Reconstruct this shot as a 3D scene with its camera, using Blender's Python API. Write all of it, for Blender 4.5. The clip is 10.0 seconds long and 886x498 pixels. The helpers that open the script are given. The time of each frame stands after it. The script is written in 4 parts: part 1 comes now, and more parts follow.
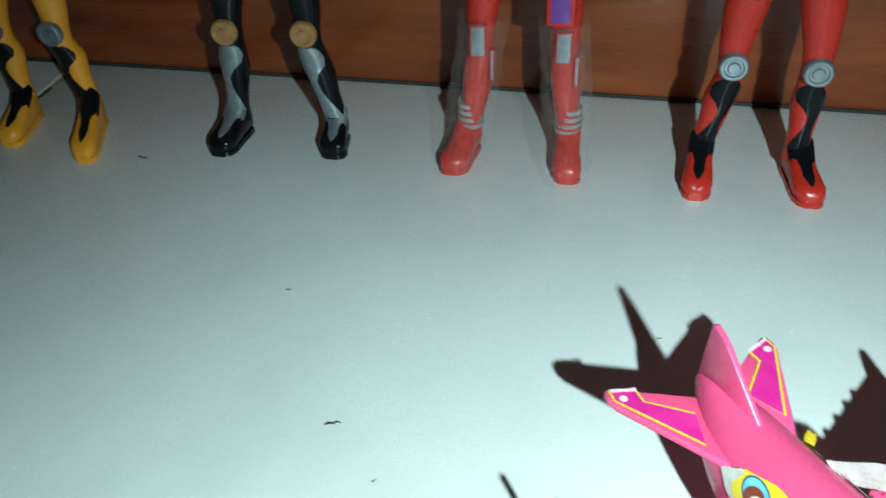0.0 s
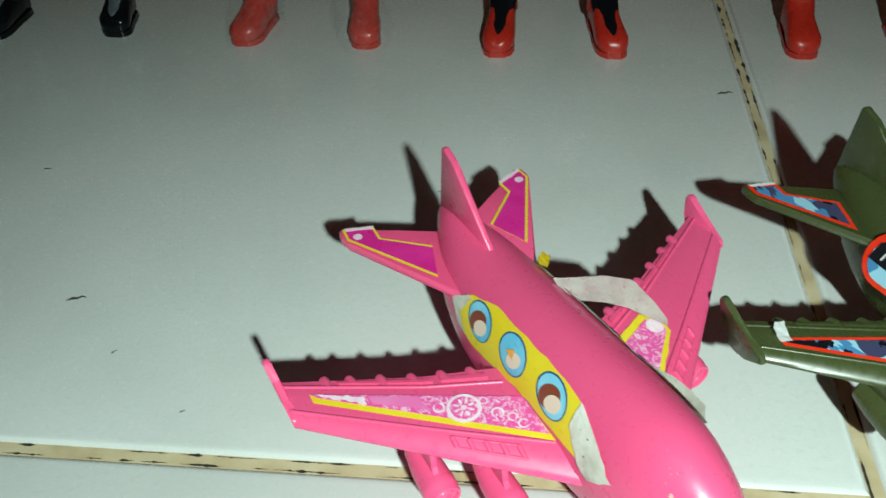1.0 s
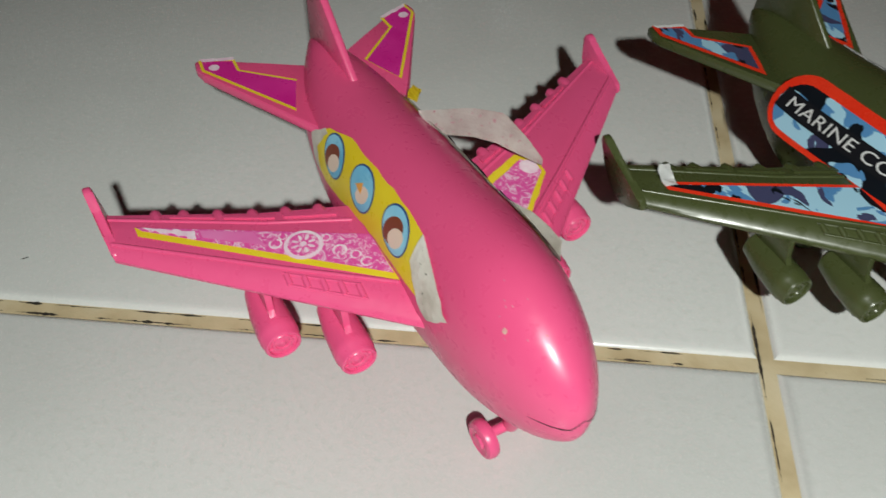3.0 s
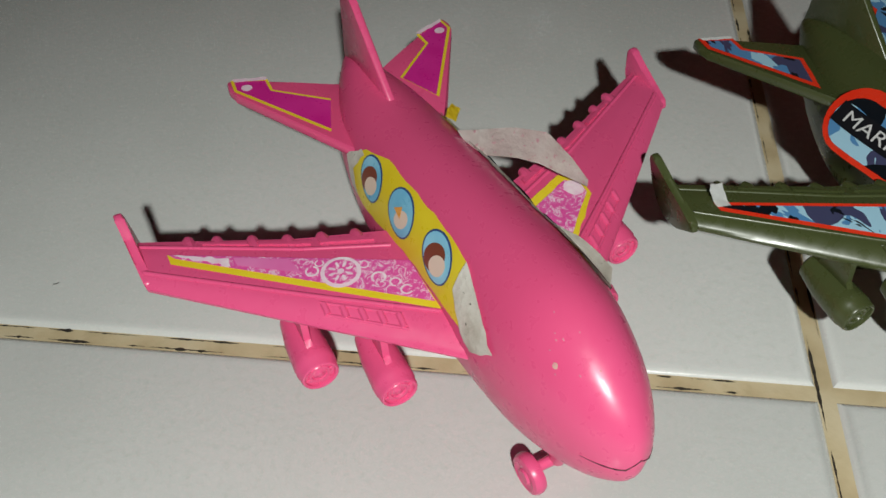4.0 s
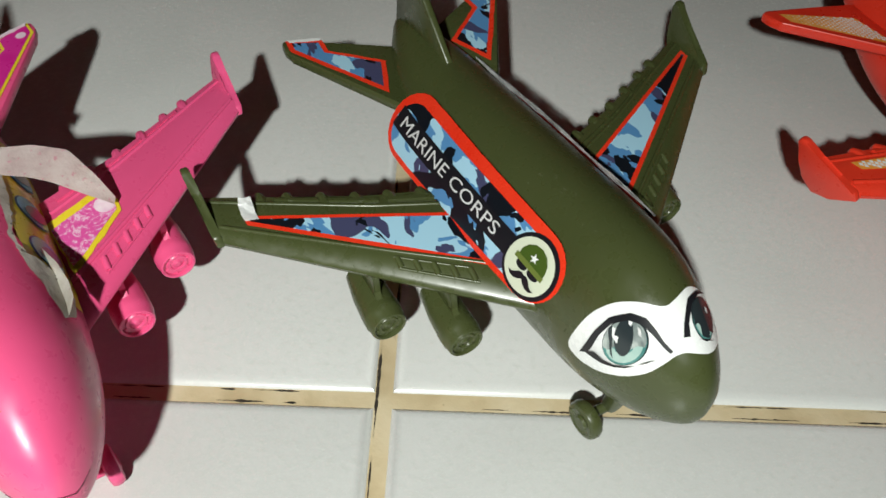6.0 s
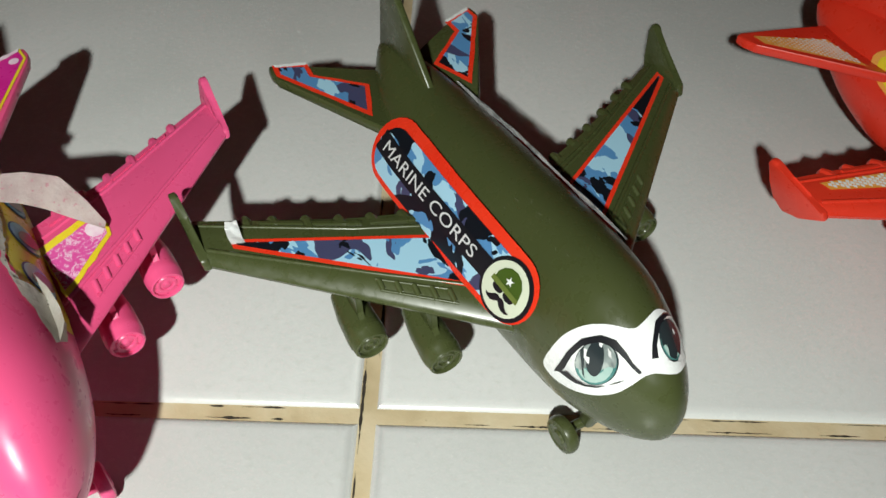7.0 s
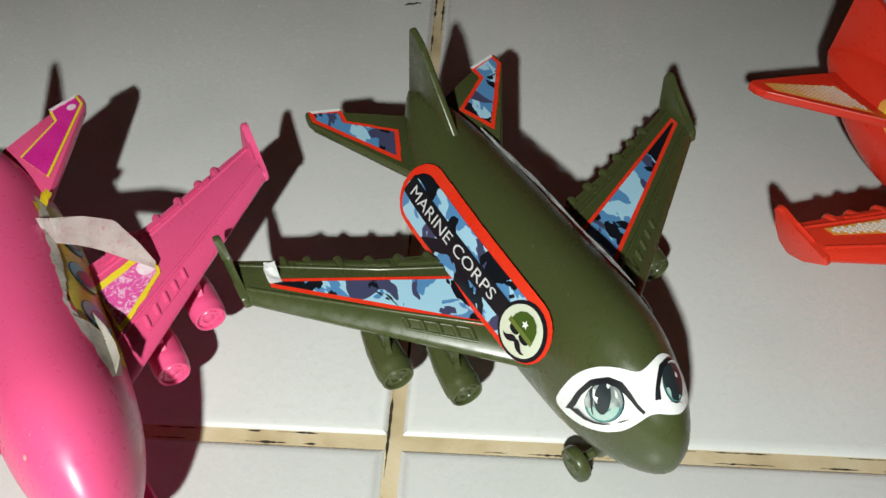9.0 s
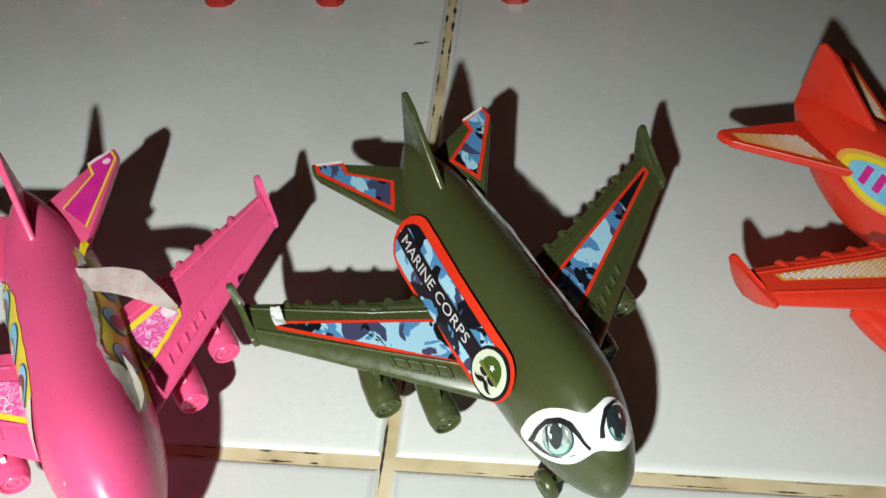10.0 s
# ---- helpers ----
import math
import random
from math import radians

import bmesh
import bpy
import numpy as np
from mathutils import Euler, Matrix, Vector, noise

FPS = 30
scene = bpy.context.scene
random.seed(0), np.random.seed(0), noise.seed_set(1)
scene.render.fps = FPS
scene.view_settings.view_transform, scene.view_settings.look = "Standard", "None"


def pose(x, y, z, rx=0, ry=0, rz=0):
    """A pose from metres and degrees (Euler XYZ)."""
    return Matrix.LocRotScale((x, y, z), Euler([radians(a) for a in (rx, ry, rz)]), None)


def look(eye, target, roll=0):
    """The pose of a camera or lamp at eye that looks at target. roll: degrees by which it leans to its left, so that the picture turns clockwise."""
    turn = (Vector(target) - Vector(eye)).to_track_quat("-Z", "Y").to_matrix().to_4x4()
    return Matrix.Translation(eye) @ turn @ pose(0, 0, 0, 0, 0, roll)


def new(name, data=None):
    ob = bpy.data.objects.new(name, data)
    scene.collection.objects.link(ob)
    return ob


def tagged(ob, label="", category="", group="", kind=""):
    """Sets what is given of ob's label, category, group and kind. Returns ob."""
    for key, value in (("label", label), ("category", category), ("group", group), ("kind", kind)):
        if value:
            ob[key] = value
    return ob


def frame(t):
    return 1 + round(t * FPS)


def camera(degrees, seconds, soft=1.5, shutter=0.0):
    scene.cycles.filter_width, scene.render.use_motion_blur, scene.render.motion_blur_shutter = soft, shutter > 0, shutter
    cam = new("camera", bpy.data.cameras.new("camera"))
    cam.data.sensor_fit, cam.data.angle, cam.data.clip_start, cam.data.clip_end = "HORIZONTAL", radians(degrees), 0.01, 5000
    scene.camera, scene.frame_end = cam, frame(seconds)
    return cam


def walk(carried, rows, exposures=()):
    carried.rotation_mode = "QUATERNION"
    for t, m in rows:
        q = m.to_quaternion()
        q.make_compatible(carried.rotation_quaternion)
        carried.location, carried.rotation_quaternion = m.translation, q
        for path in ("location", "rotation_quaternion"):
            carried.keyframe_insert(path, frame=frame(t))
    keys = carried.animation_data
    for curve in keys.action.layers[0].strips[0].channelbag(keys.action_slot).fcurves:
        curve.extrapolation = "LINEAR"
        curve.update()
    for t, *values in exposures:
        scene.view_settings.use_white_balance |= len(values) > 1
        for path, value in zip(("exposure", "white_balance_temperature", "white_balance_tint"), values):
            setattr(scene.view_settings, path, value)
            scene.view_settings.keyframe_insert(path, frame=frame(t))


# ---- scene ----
cam = camera(53.92, 10.0, shutter=0.15)
ROWS = [
    (0, (-0.1253, -0.1138, 0.1934), (-0.1593, 0.0417, 0.0723), -2.09),
    (0.2, (-0.1121, -0.1123, 0.1844), (-0.1411, 0.0428, 0.0615), -2.15),
    (0.5, (-0.1018, -0.1130, 0.1756), (-0.1269, 0.0379, 0.0468), -2.99),
    (0.7, (-0.0924, -0.1104, 0.1713), (-0.1143, 0.0408, 0.0421), -2.70),
    (1, (-0.0789, -0.1082, 0.1635), (-0.0953, 0.0398, 0.0300), -1.84),
    (1.2, (-0.0701, -0.1078, 0.1602), (-0.0846, 0.0394, 0.0256), -1.66),
    (1.5, (-0.0603, -0.1102, 0.1543), (-0.0718, 0.0340, 0.0161), -1.10),
    (2, (-0.0445, -0.1175, 0.1580), (-0.0538, 0.0251, 0.0181), -0.53),
    (2.2, (-0.0374, -0.1206, 0.1583), (-0.0462, 0.0203, 0.0167), -0.37),
    (2.5, (-0.0353, -0.1210, 0.1558), (-0.0437, 0.0185, 0.0127), -0.06),
    (2.8, (-0.0431, -0.1149, 0.1437), (-0.0544, 0.0248, 0.0010), -0.34),
    (3, (-0.0543, -0.1048, 0.1391), (-0.0665, 0.0308, -0.0074), 0.38),
    (3.2, (-0.0609, -0.1005, 0.1365), (-0.0772, 0.0363, -0.0084), -0.61),
    (4.3, (-0.0522, -0.0987, 0.1367), (-0.0714, 0.0372, -0.0088), -2.59),
    (4.5, (-0.0460, -0.0996, 0.1367), (-0.0659, 0.0342, -0.0106), -3.38),
    (4.9, (-0.0296, -0.0932, 0.1433), (-0.0459, 0.0411, -0.0040), -2.72),
    (5, (-0.0254, -0.0919, 0.1435), (-0.0395, 0.0418, -0.0045), -1.93),
    (5.2, (-0.0184, -0.0877, 0.1426), (-0.0283, 0.0461, -0.0058), -0.14),
    (5.5, (-0.0059, -0.0871, 0.1411), (-0.0116, 0.0463, -0.0078), 0.82),
    (5.7, (0.0040, -0.0866, 0.1417), (-0.0007, 0.0462, -0.0078), 0.60),
    (6, (0.0116, -0.0858, 0.1410), (0.0099, 0.0458, -0.0097), 1.42),
    (6.2, (0.0141, -0.0858, 0.1407), (0.0135, 0.0449, -0.0107), 1.84),
    (7.3, (0.0147, -0.0863, 0.1486), (0.0123, 0.0457, -0.0017), 0.72),
    (7.5, (0.0135, -0.0864, 0.1475), (0.0099, 0.0456, -0.0027), 0.42),
    (8, (0.0159, -0.0870, 0.1556), (0.0112, 0.0457, 0.0061), 0.27),
    (8.5, (0.0177, -0.0880, 0.1569), (0.0110, 0.0446, 0.0073), -0.24),
    (9, (0.0164, -0.0887, 0.1607), (0.0078, 0.0435, 0.0109), -0.60),
    (9.5, (0.0179, -0.0879, 0.1683), (0.0060, 0.0416, 0.0164), -1.75),
    (9.8, (0.0264, -0.0876, 0.1833), (0.0096, 0.0415, 0.0315), -3.59),
    (10, (0.0305, -0.0917, 0.1859), (0.0115, 0.0368, 0.0338), -4.28),
]
EXPOSURES = [(0.0, 0.74, 5250, -10), (0.5, 0.14, 5800, -9), (1.0, -0.18, 5900, -10), (1.5, -0.55, 6150, 2), (2.5, -0.74, 6500, 11), (3.2, -0.80, 6500, 11), (4.5, -0.88, 6500, 12), (5.0, -0.86, 6500, 12),
             (5.5, -0.62, 6500, 11), (6.0, -0.42, 6500, 11), (7.5, -0.34, 6500, 11), (8.5, -0.28, 6500, 11), (9.5, -0.24, 6450, 10), (10.0, -0.10, 6400, 9)]
walk(cam, [(t, look(eye, target, roll)) for t, eye, target, roll in ROWS], EXPOSURES)

# ---- world and light: a dark room, lit by the small lamp of the phone that films ----
world = bpy.data.worlds.new("dark_room")
world.use_nodes = True
world.node_tree.nodes["Background"].inputs[0].default_value = (0.02, 0.022, 0.024, 1)
world.node_tree.nodes["Background"].inputs[1].default_value = 0.55
scene.world = world
lamp = bpy.data.lights.new("phone_lamp", "SPOT")
lamp.spot_size, lamp.spot_blend, lamp.shadow_soft_size = radians(110), 1.0, 0.005
lamp.energy, lamp.color = 8.0, (0.95, 1.0, 0.93)
new("phone_lamp", lamp).matrix_world = look((-0.020, -0.222, 0.242), (-0.050, -0.080, 0.0))


# ---- materials ----
def material(name, base, rough=0.4, metal=0.0, coat=0.0, spec=0.5):
    m = bpy.data.materials.new(name)
    m.use_nodes = True
    b = m.node_tree.nodes["Principled BSDF"]
    b.inputs["Base Color"].default_value = (*base, 1)
    b.inputs["Roughness"].default_value = rough
    b.inputs["Metallic"].default_value = metal
    b.inputs["Coat Weight"].default_value = coat
    b.inputs["Specular IOR Level"].default_value = spec
    return m


def ramp(nodes, links, source, stops, hard=False):
    r = nodes.new("ShaderNodeValToRGB")
    r.color_ramp.interpolation = "CONSTANT" if hard else "LINEAR"
    while len(r.color_ramp.elements) < len(stops):
        r.color_ramp.elements.new(0.5)
    for e, (p, c) in zip(r.color_ramp.elements, stops):
        e.position, e.color = p, (*c, 1)
    links.new(source, r.inputs[0])
    return r


def noise_node(nodes, links, scale, detail=4.0, rough=0.55, stretch=(1, 1, 1), coords="Object", distort=0.0):
    tc, mp, n = nodes.new("ShaderNodeTexCoord"), nodes.new("ShaderNodeMapping"), nodes.new("ShaderNodeTexNoise")
    mp.inputs["Scale"].default_value = stretch
    n.inputs["Scale"].default_value, n.inputs["Detail"].default_value = scale, detail
    n.inputs["Roughness"].default_value, n.inputs["Distortion"].default_value = rough, distort
    links.new(tc.outputs[coords], mp.inputs[0])
    links.new(mp.outputs[0], n.inputs["Vector"])
    return n


def textured(name, stops, scale, rough=(0.3, 0.5), bump=0.1, bump_scale=None, fine=None, stretch=(1, 1, 1), hard=False, coords="Object", coat=0.0, distort=0.0, detail=4.0, depth=0.0004):
    """A surface whose colour follows noise through the stops, with a second, finer noise in gloss and relief."""
    m = material(name, stops[0][1], coat=coat)
    nodes, links = m.node_tree.nodes, m.node_tree.links
    b = nodes["Principled BSDF"]
    n = noise_node(nodes, links, scale, stretch=stretch, coords=coords, distort=distort, detail=detail)
    r = ramp(nodes, links, n.outputs["Fac"], stops, hard)
    colour = r.outputs[0]
    g = noise_node(nodes, links, bump_scale or scale * 6, detail=3.0, coords=coords, stretch=stretch)
    if fine:
        mix = nodes.new("ShaderNodeMixRGB")
        f2 = ramp(nodes, links, g.outputs["Fac"], [(0.0, (0, 0, 0)), (fine[0], (0, 0, 0)), (fine[1], (1, 1, 1))])
        links.new(f2.outputs[0], mix.inputs[0])
        links.new(colour, mix.inputs[1])
        mix.inputs[2].default_value = (*fine[2], 1)
        colour = mix.outputs[0]
    links.new(colour, b.inputs["Base Color"])
    mr = nodes.new("ShaderNodeMapRange")
    mr.inputs[1].default_value, mr.inputs[2].default_value = 0.3, 0.7
    mr.inputs[3].default_value, mr.inputs[4].default_value = rough
    links.new(g.outputs["Fac"], mr.inputs[0])
    links.new(mr.outputs[0], b.inputs["Roughness"])
    if bump:
        bp = nodes.new("ShaderNodeBump")
        bp.inputs["Strength"].default_value, bp.inputs["Distance"].default_value = bump, depth
        links.new(g.outputs["Fac"], bp.inputs["Height"])
        links.new(bp.outputs[0], b.inputs["Normal"])
    return m


TILE = textured("glazed_tile", [(0.25, (0.57, 0.577, 0.562)), (0.5, (0.635, 0.641, 0.627)), (0.75, (0.675, 0.677, 0.667))], 14, rough=(0.16, 0.34), bump=0.16, bump_scale=650, depth=0.0002, fine=(0.50, 0.80, (0.585, 0.595, 0.57)))
GROUT = textured("old_tan_grout", [(0.3, (0.40, 0.30, 0.165)), (0.5, (0.55, 0.445, 0.275)), (0.75, (0.64, 0.55, 0.385))], 60, rough=(0.7, 0.95), bump=0.3, bump_scale=500, fine=(0.74, 0.78, (0.22, 0.15, 0.08)))
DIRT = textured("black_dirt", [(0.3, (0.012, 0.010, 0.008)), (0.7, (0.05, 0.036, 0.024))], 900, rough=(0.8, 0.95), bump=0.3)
WOOD = textured("varnished_red_wood", [(0.25, (0.12, 0.024, 0.006)), (0.5, (0.20, 0.046, 0.010)), (0.75, (0.27, 0.070, 0.016))], 9, rough=(0.25, 0.42), bump=0.2, bump_scale=55, stretch=(1.0, 1.0, 7.0), coat=0.3, distort=0.5, fine=(0.66, 0.78, (0.09, 0.02, 0.006)))
# near white, so that the unseen walls and ceiling bounce light into the shadows
PLASTER = textured("pale_bounce_plaster", [(0.3, (0.78, 0.79, 0.78)), (0.7, (0.84, 0.85, 0.835))], 5, rough=(0.8, 0.95), bump=0.2)
PINK = textured("pink_plastic", [(0.3, (0.70, 0.075, 0.20)), (0.7, (0.75, 0.090, 0.235))], 25, rough=(0.24, 0.40), bump=0.06, bump_scale=420, fine=(0.76, 0.80, (0.45, 0.07, 0.12)), depth=0.0002)
OLIVE = textured("olive_plastic", [(0.3, (0.048, 0.058, 0.019)), (0.7, (0.058, 0.069, 0.024))], 25, rough=(0.22, 0.38), bump=0.06, bump_scale=420, fine=(0.78, 0.82, (0.10, 0.11, 0.06)), depth=0.0002)
RED = textured("red_plastic", [(0.3, (0.68, 0.030, 0.014)), (0.7, (0.74, 0.042, 0.018))], 25, rough=(0.24, 0.42), bump=0.06, bump_scale=420, depth=0.0002)
CAMO = material("blue_camouflage_print", (0.2, 0.45, 0.65), 0.28)
cn, cl = CAMO.node_tree.nodes, CAMO.node_tree.links
layered = None
for k, (scale, edge, tone) in enumerate(((88, 0.498, (0.085, 0.24, 0.47)), (82, 0.575, (0.055, 0.058, 0.125)), (105, 0.566, (0.006, 0.008, 0.012)))):
    patches = noise_node(cn, cl, scale, detail=3.0, rough=0.5, stretch=(0.85, 1.3, 1.0), distort=0.9)
    patches.inputs["Vector"].links[0].from_node.inputs["Location"].default_value = (0.43 * k + 0.05, 0.27 * k, 0.19 * k)
    cut = ramp(cn, cl, patches.outputs["Fac"], [(0.0, (0, 0, 0)), (edge, (1, 1, 1))], True)
    mix = cn.new("ShaderNodeMixRGB")
    mix.inputs[1].default_value = (0.36, 0.60, 0.75, 1)
    mix.inputs[2].default_value = (*tone, 1)
    cl.new(cut.outputs[0], mix.inputs[0])
    if layered:
        cl.new(layered, mix.inputs[1])
    layered = mix.outputs[0]
cl.new(layered, cn["Principled BSDF"].inputs["Base Color"])
PAPER = textured("torn_sticker_backing", [(0.3, (0.42, 0.37, 0.31)), (0.5, (0.62, 0.58, 0.52)), (0.7, (0.76, 0.73, 0.68))], 180, rough=(0.5, 0.8), bump=0.4, bump_scale=900, fine=(0.66, 0.70, (0.10, 0.08, 0.06)))
SILVER_PAPER = textured("silvery_torn_paper", [(0.3, (0.20, 0.20, 0.20)), (0.5, (0.48, 0.48, 0.48)), (0.7, (0.70, 0.70, 0.70))], 240, rough=(0.3, 0.6), bump=0.5, bump_scale=900)
PINK_PAPER = textured("pink_stained_backing", [(0.3, (0.55, 0.40, 0.40)), (0.5, (0.68, 0.58, 0.56)), (0.7, (0.78, 0.73, 0.70))], 160, rough=(0.4, 0.7), bump=0.4, bump_scale=900, fine=(0.62, 0.7, (0.68, 0.36, 0.42)))
MAGENTA = textured("magenta_print", [(0.35, (0.72, 0.10, 0.36)), (0.65, (0.76, 0.20, 0.46))], 60, rough=(0.25, 0.4), bump=0.0)
PURPLE_PRINT = textured("purple_print", [(0.35, (0.58, 0.015, 0.24)), (0.65, (0.64, 0.028, 0.28))], 120, rough=(0.25, 0.4), bump=0.0)
PALE_PRINT = textured("worn_pale_pink_print", [(0.35, (0.78, 0.52, 0.66)), (0.65, (0.85, 0.72, 0.78))], 400, rough=(0.3, 0.5), bump=0.0)
LACE = textured("lace_pink_print", [(0.0, (0.72, 0.085, 0.34)), (0.50, (0.74, 0.17, 0.42)), (0.56, (0.82, 0.52, 0.66)), (0.63, (0.74, 0.14, 0.40))], 520, rough=(0.25, 0.4), bump=0.0, hard=True, distort=2.0)
YELLOW = textured("yellow_print", [(0.35, (0.76, 0.56, 0.02)), (0.65, (0.80, 0.64, 0.035))], 80, rough=(0.25, 0.4), bump=0.0)
RED_PRINT = textured("red_print", [(0.35, (0.75, 0.030, 0.010)), (0.65, (0.80, 0.045, 0.016))], 80, rough=(0.22, 0.36), bump=0.0, fine=(0.80, 0.83, (0.75, 0.70, 0.66)))
WHITE_PRINT = textured("white_print", [(0.35, (0.76, 0.77, 0.77)), (0.65, (0.82, 0.83, 0.82))], 120, rough=(0.2, 0.34), bump=0.0)
BLACK_PRINT = material("black_print", (0.010, 0.010, 0.013), 0.3)
SILVER_TEXT = material("silver_letters", (0.62, 0.62, 0.62), 0.35)
CREAM_PRINT = material("pale_green_print", (0.62, 0.66, 0.52), 0.3)
LEAF_PRINT = material("green_print", (0.055, 0.095, 0.014), 0.3)
PALE_LEAF_PRINT = material("olive_green_print", (0.13, 0.17, 0.035), 0.3)
SKY_PRINT = textured("sky_blue_print", [(0.35, (0.12, 0.42, 0.66)), (0.65, (0.30, 0.62, 0.80))], 90, rough=(0.25, 0.4), bump=0.0)
DEEP_BLUE_PRINT = material("deep_blue_print", (0.03, 0.07, 0.22), 0.3)
BROWN_PRINT = material("brown_print", (0.22, 0.055, 0.03), 0.3)
CREAMY_PRINT = material("cream_print", (0.78, 0.60, 0.50), 0.3)
PALE_TEAL_PRINT = textured("pale_teal_print", [(0.3, (0.20, 0.36, 0.33)), (0.7, (0.44, 0.58, 0.53))], 160, rough=(0.15, 0.3), bump=0.0)
TEAL_PRINT = textured("teal_print", [(0.3, (0.045, 0.17, 0.16)), (0.7, (0.11, 0.29, 0.27))], 220, rough=(0.15, 0.3), bump=0.0)
DARK_GREY_PRINT = material("dark_grey_print", (0.022, 0.030, 0.034), 0.2)
FOIL = textured("grey_foil_print", [(0.30, (0.10, 0.12, 0.12)), (0.52, (0.26, 0.30, 0.29)), (0.72, (0.50, 0.54, 0.52))], 300, rough=(0.12, 0.26), bump=0.25, bump_scale=500, stretch=(1, 2.6, 1), detail=2.0)
ORANGE_PRINT = textured("orange_print", [(0.35, (0.78, 0.30, 0.04)), (0.65, (0.80, 0.42, 0.12))], 90, rough=(0.25, 0.4), bump=0.0)
OLIVE_SCUFF = material("scuffed_olive_plastic", (0.17, 0.18, 0.11), 0.6)
CHIP = textured("chipped_plastic", [(0.3, (0.50, 0.24, 0.22)), (0.7, (0.68, 0.46, 0.40))], 900, rough=(0.5, 0.8), bump=0.3)
SCUFF = material("rubbed_pink_plastic", (0.62, 0.20, 0.28), 0.6)
GAP = material("seam_shadow_plastic", (0.05, 0.01, 0.015), 0.7)
DULL_SILVER = textured("dull_silver_paint", [(0.3, (0.20, 0.15, 0.15)), (0.7, (0.34, 0.27, 0.27))], 300, rough=(0.3, 0.45), bump=0.1)
GOLD = textured("gold_paint", [(0.3, (0.24, 0.12, 0.04)), (0.7, (0.36, 0.20, 0.075))], 300, rough=(0.35, 0.5), bump=0.1)
SILVER = textured("silver_paint", [(0.3, (0.22, 0.25, 0.28)), (0.7, (0.34, 0.37, 0.40))], 300, rough=(0.28, 0.42), bump=0.1)
SILVER.node_tree.nodes["Principled BSDF"].inputs["Metallic"].default_value = 0.7
BLACK_PLASTIC = textured("black_plastic", [(0.3, (0.003, 0.0035, 0.005)), (0.7, (0.006, 0.007, 0.009))], 100, rough=(0.12, 0.22), bump=0.05)
BLACK_PLASTIC.node_tree.nodes["Principled BSDF"].inputs["Specular IOR Level"].default_value = 0.22
YELLOW_PLASTIC = textured("yellow_plastic", [(0.3, (0.66, 0.27, 0.012)), (0.7, (0.72, 0.33, 0.02))], 60, rough=(0.3, 0.45), bump=0.05)
BRIGHT_RED = textured("bright_red_plastic", [(0.3, (0.36, 0.015, 0.009)), (0.7, (0.42, 0.022, 0.012))], 60, rough=(0.22, 0.4), bump=0.05)
PURPLE_PLASTIC = material("purple_plastic", (0.12, 0.03, 0.22), 0.3)
BAG = material("clear_plastic_wrap", (0.55, 0.52, 0.50), 0.12)
bn, bl = BAG.node_tree.nodes, BAG.node_tree.links
crinkle = noise_node(bn, bl, 420, detail=3.0, stretch=(1.0, 1.0, 0.45), distort=1.5)
# streaks of higher opacity stand in for pale highlights on the crinkles
crinkle_glints = ramp(bn, bl, crinkle.outputs["Fac"], [(0.0, (0.03, 0.03, 0.03)), (0.50, (0.05, 0.05, 0.05)), (0.60, (0.12, 0.12, 0.12)), (0.68, (0.04, 0.04, 0.04))])
bl.new(crinkle_glints.outputs[0], bn["Principled BSDF"].inputs["Alpha"])
fold = bn.new("ShaderNodeBump")
fold.inputs["Strength"].default_value, fold.inputs["Distance"].default_value = 0.6, 0.002
bl.new(crinkle.outputs["Fac"], fold.inputs["Height"])
bl.new(fold.outputs[0], bn["Principled BSDF"].inputs["Normal"])
bn["Principled BSDF"].inputs["Specular IOR Level"].default_value = 0.8


# ---- mesh helpers ----
def part(name, bm, mats, parent=None, label="", size=1.0, smooth=True, sharp=40):
    """Links a bmesh as one mesh object, under a thing or a part."""
    if size != 1.0:
        bmesh.ops.scale(bm, vec=(size, size, size), verts=bm.verts)
    bmesh.ops.recalc_face_normals(bm, faces=bm.faces)
    me = bpy.data.meshes.new(name)
    for face in bm.faces:
        face.smooth = smooth
    if smooth:
        for e in bm.edges:
            if len(e.link_faces) == 2 and e.calc_face_angle(0) > radians(sharp):
                e.smooth = False
    bm.to_mesh(me)
    bm.free()
    for m in mats if isinstance(mats, (list, tuple)) else [mats]:
        me.materials.append(m)
    ob = new(name, me)
    ob.parent = parent
    if label:
        ob["label"] = label
    return ob


def box(bm, lo, hi, bevel=0.0, mat=0):
    made = bmesh.ops.create_cube(bm, size=1.0)["verts"]
    for v in made:
        v.co = [lo[k] + (v.co[k] + 0.5) * (hi[k] - lo[k]) for k in range(3)]
    faces = {fc for v in made for fc in v.link_faces}
    for fc in faces:
        fc.material_index = mat
    if bevel:
        bmesh.ops.bevel(bm, geom=list({e for v in made for e in v.link_edges}), offset=bevel, segments=2, affect="EDGES", profile=0.5)
    return bm


def loft(bm, rings, caps=True, mat=0):
    """Skins closed rings of equal count."""
    loops = [[bm.verts.new(p) for p in ring] for ring in rings]
    n = len(loops[0])
    for a, b in zip(loops, loops[1:]):
        for k in range(n):
            fc = bm.faces.new((a[k], a[(k + 1) % n], b[(k + 1) % n], b[k]))
            fc.material_index = mat
    if caps:
        for ring in (loops[0], loops[-1]):
            bm.faces.new(ring).material_index = mat
    return bm


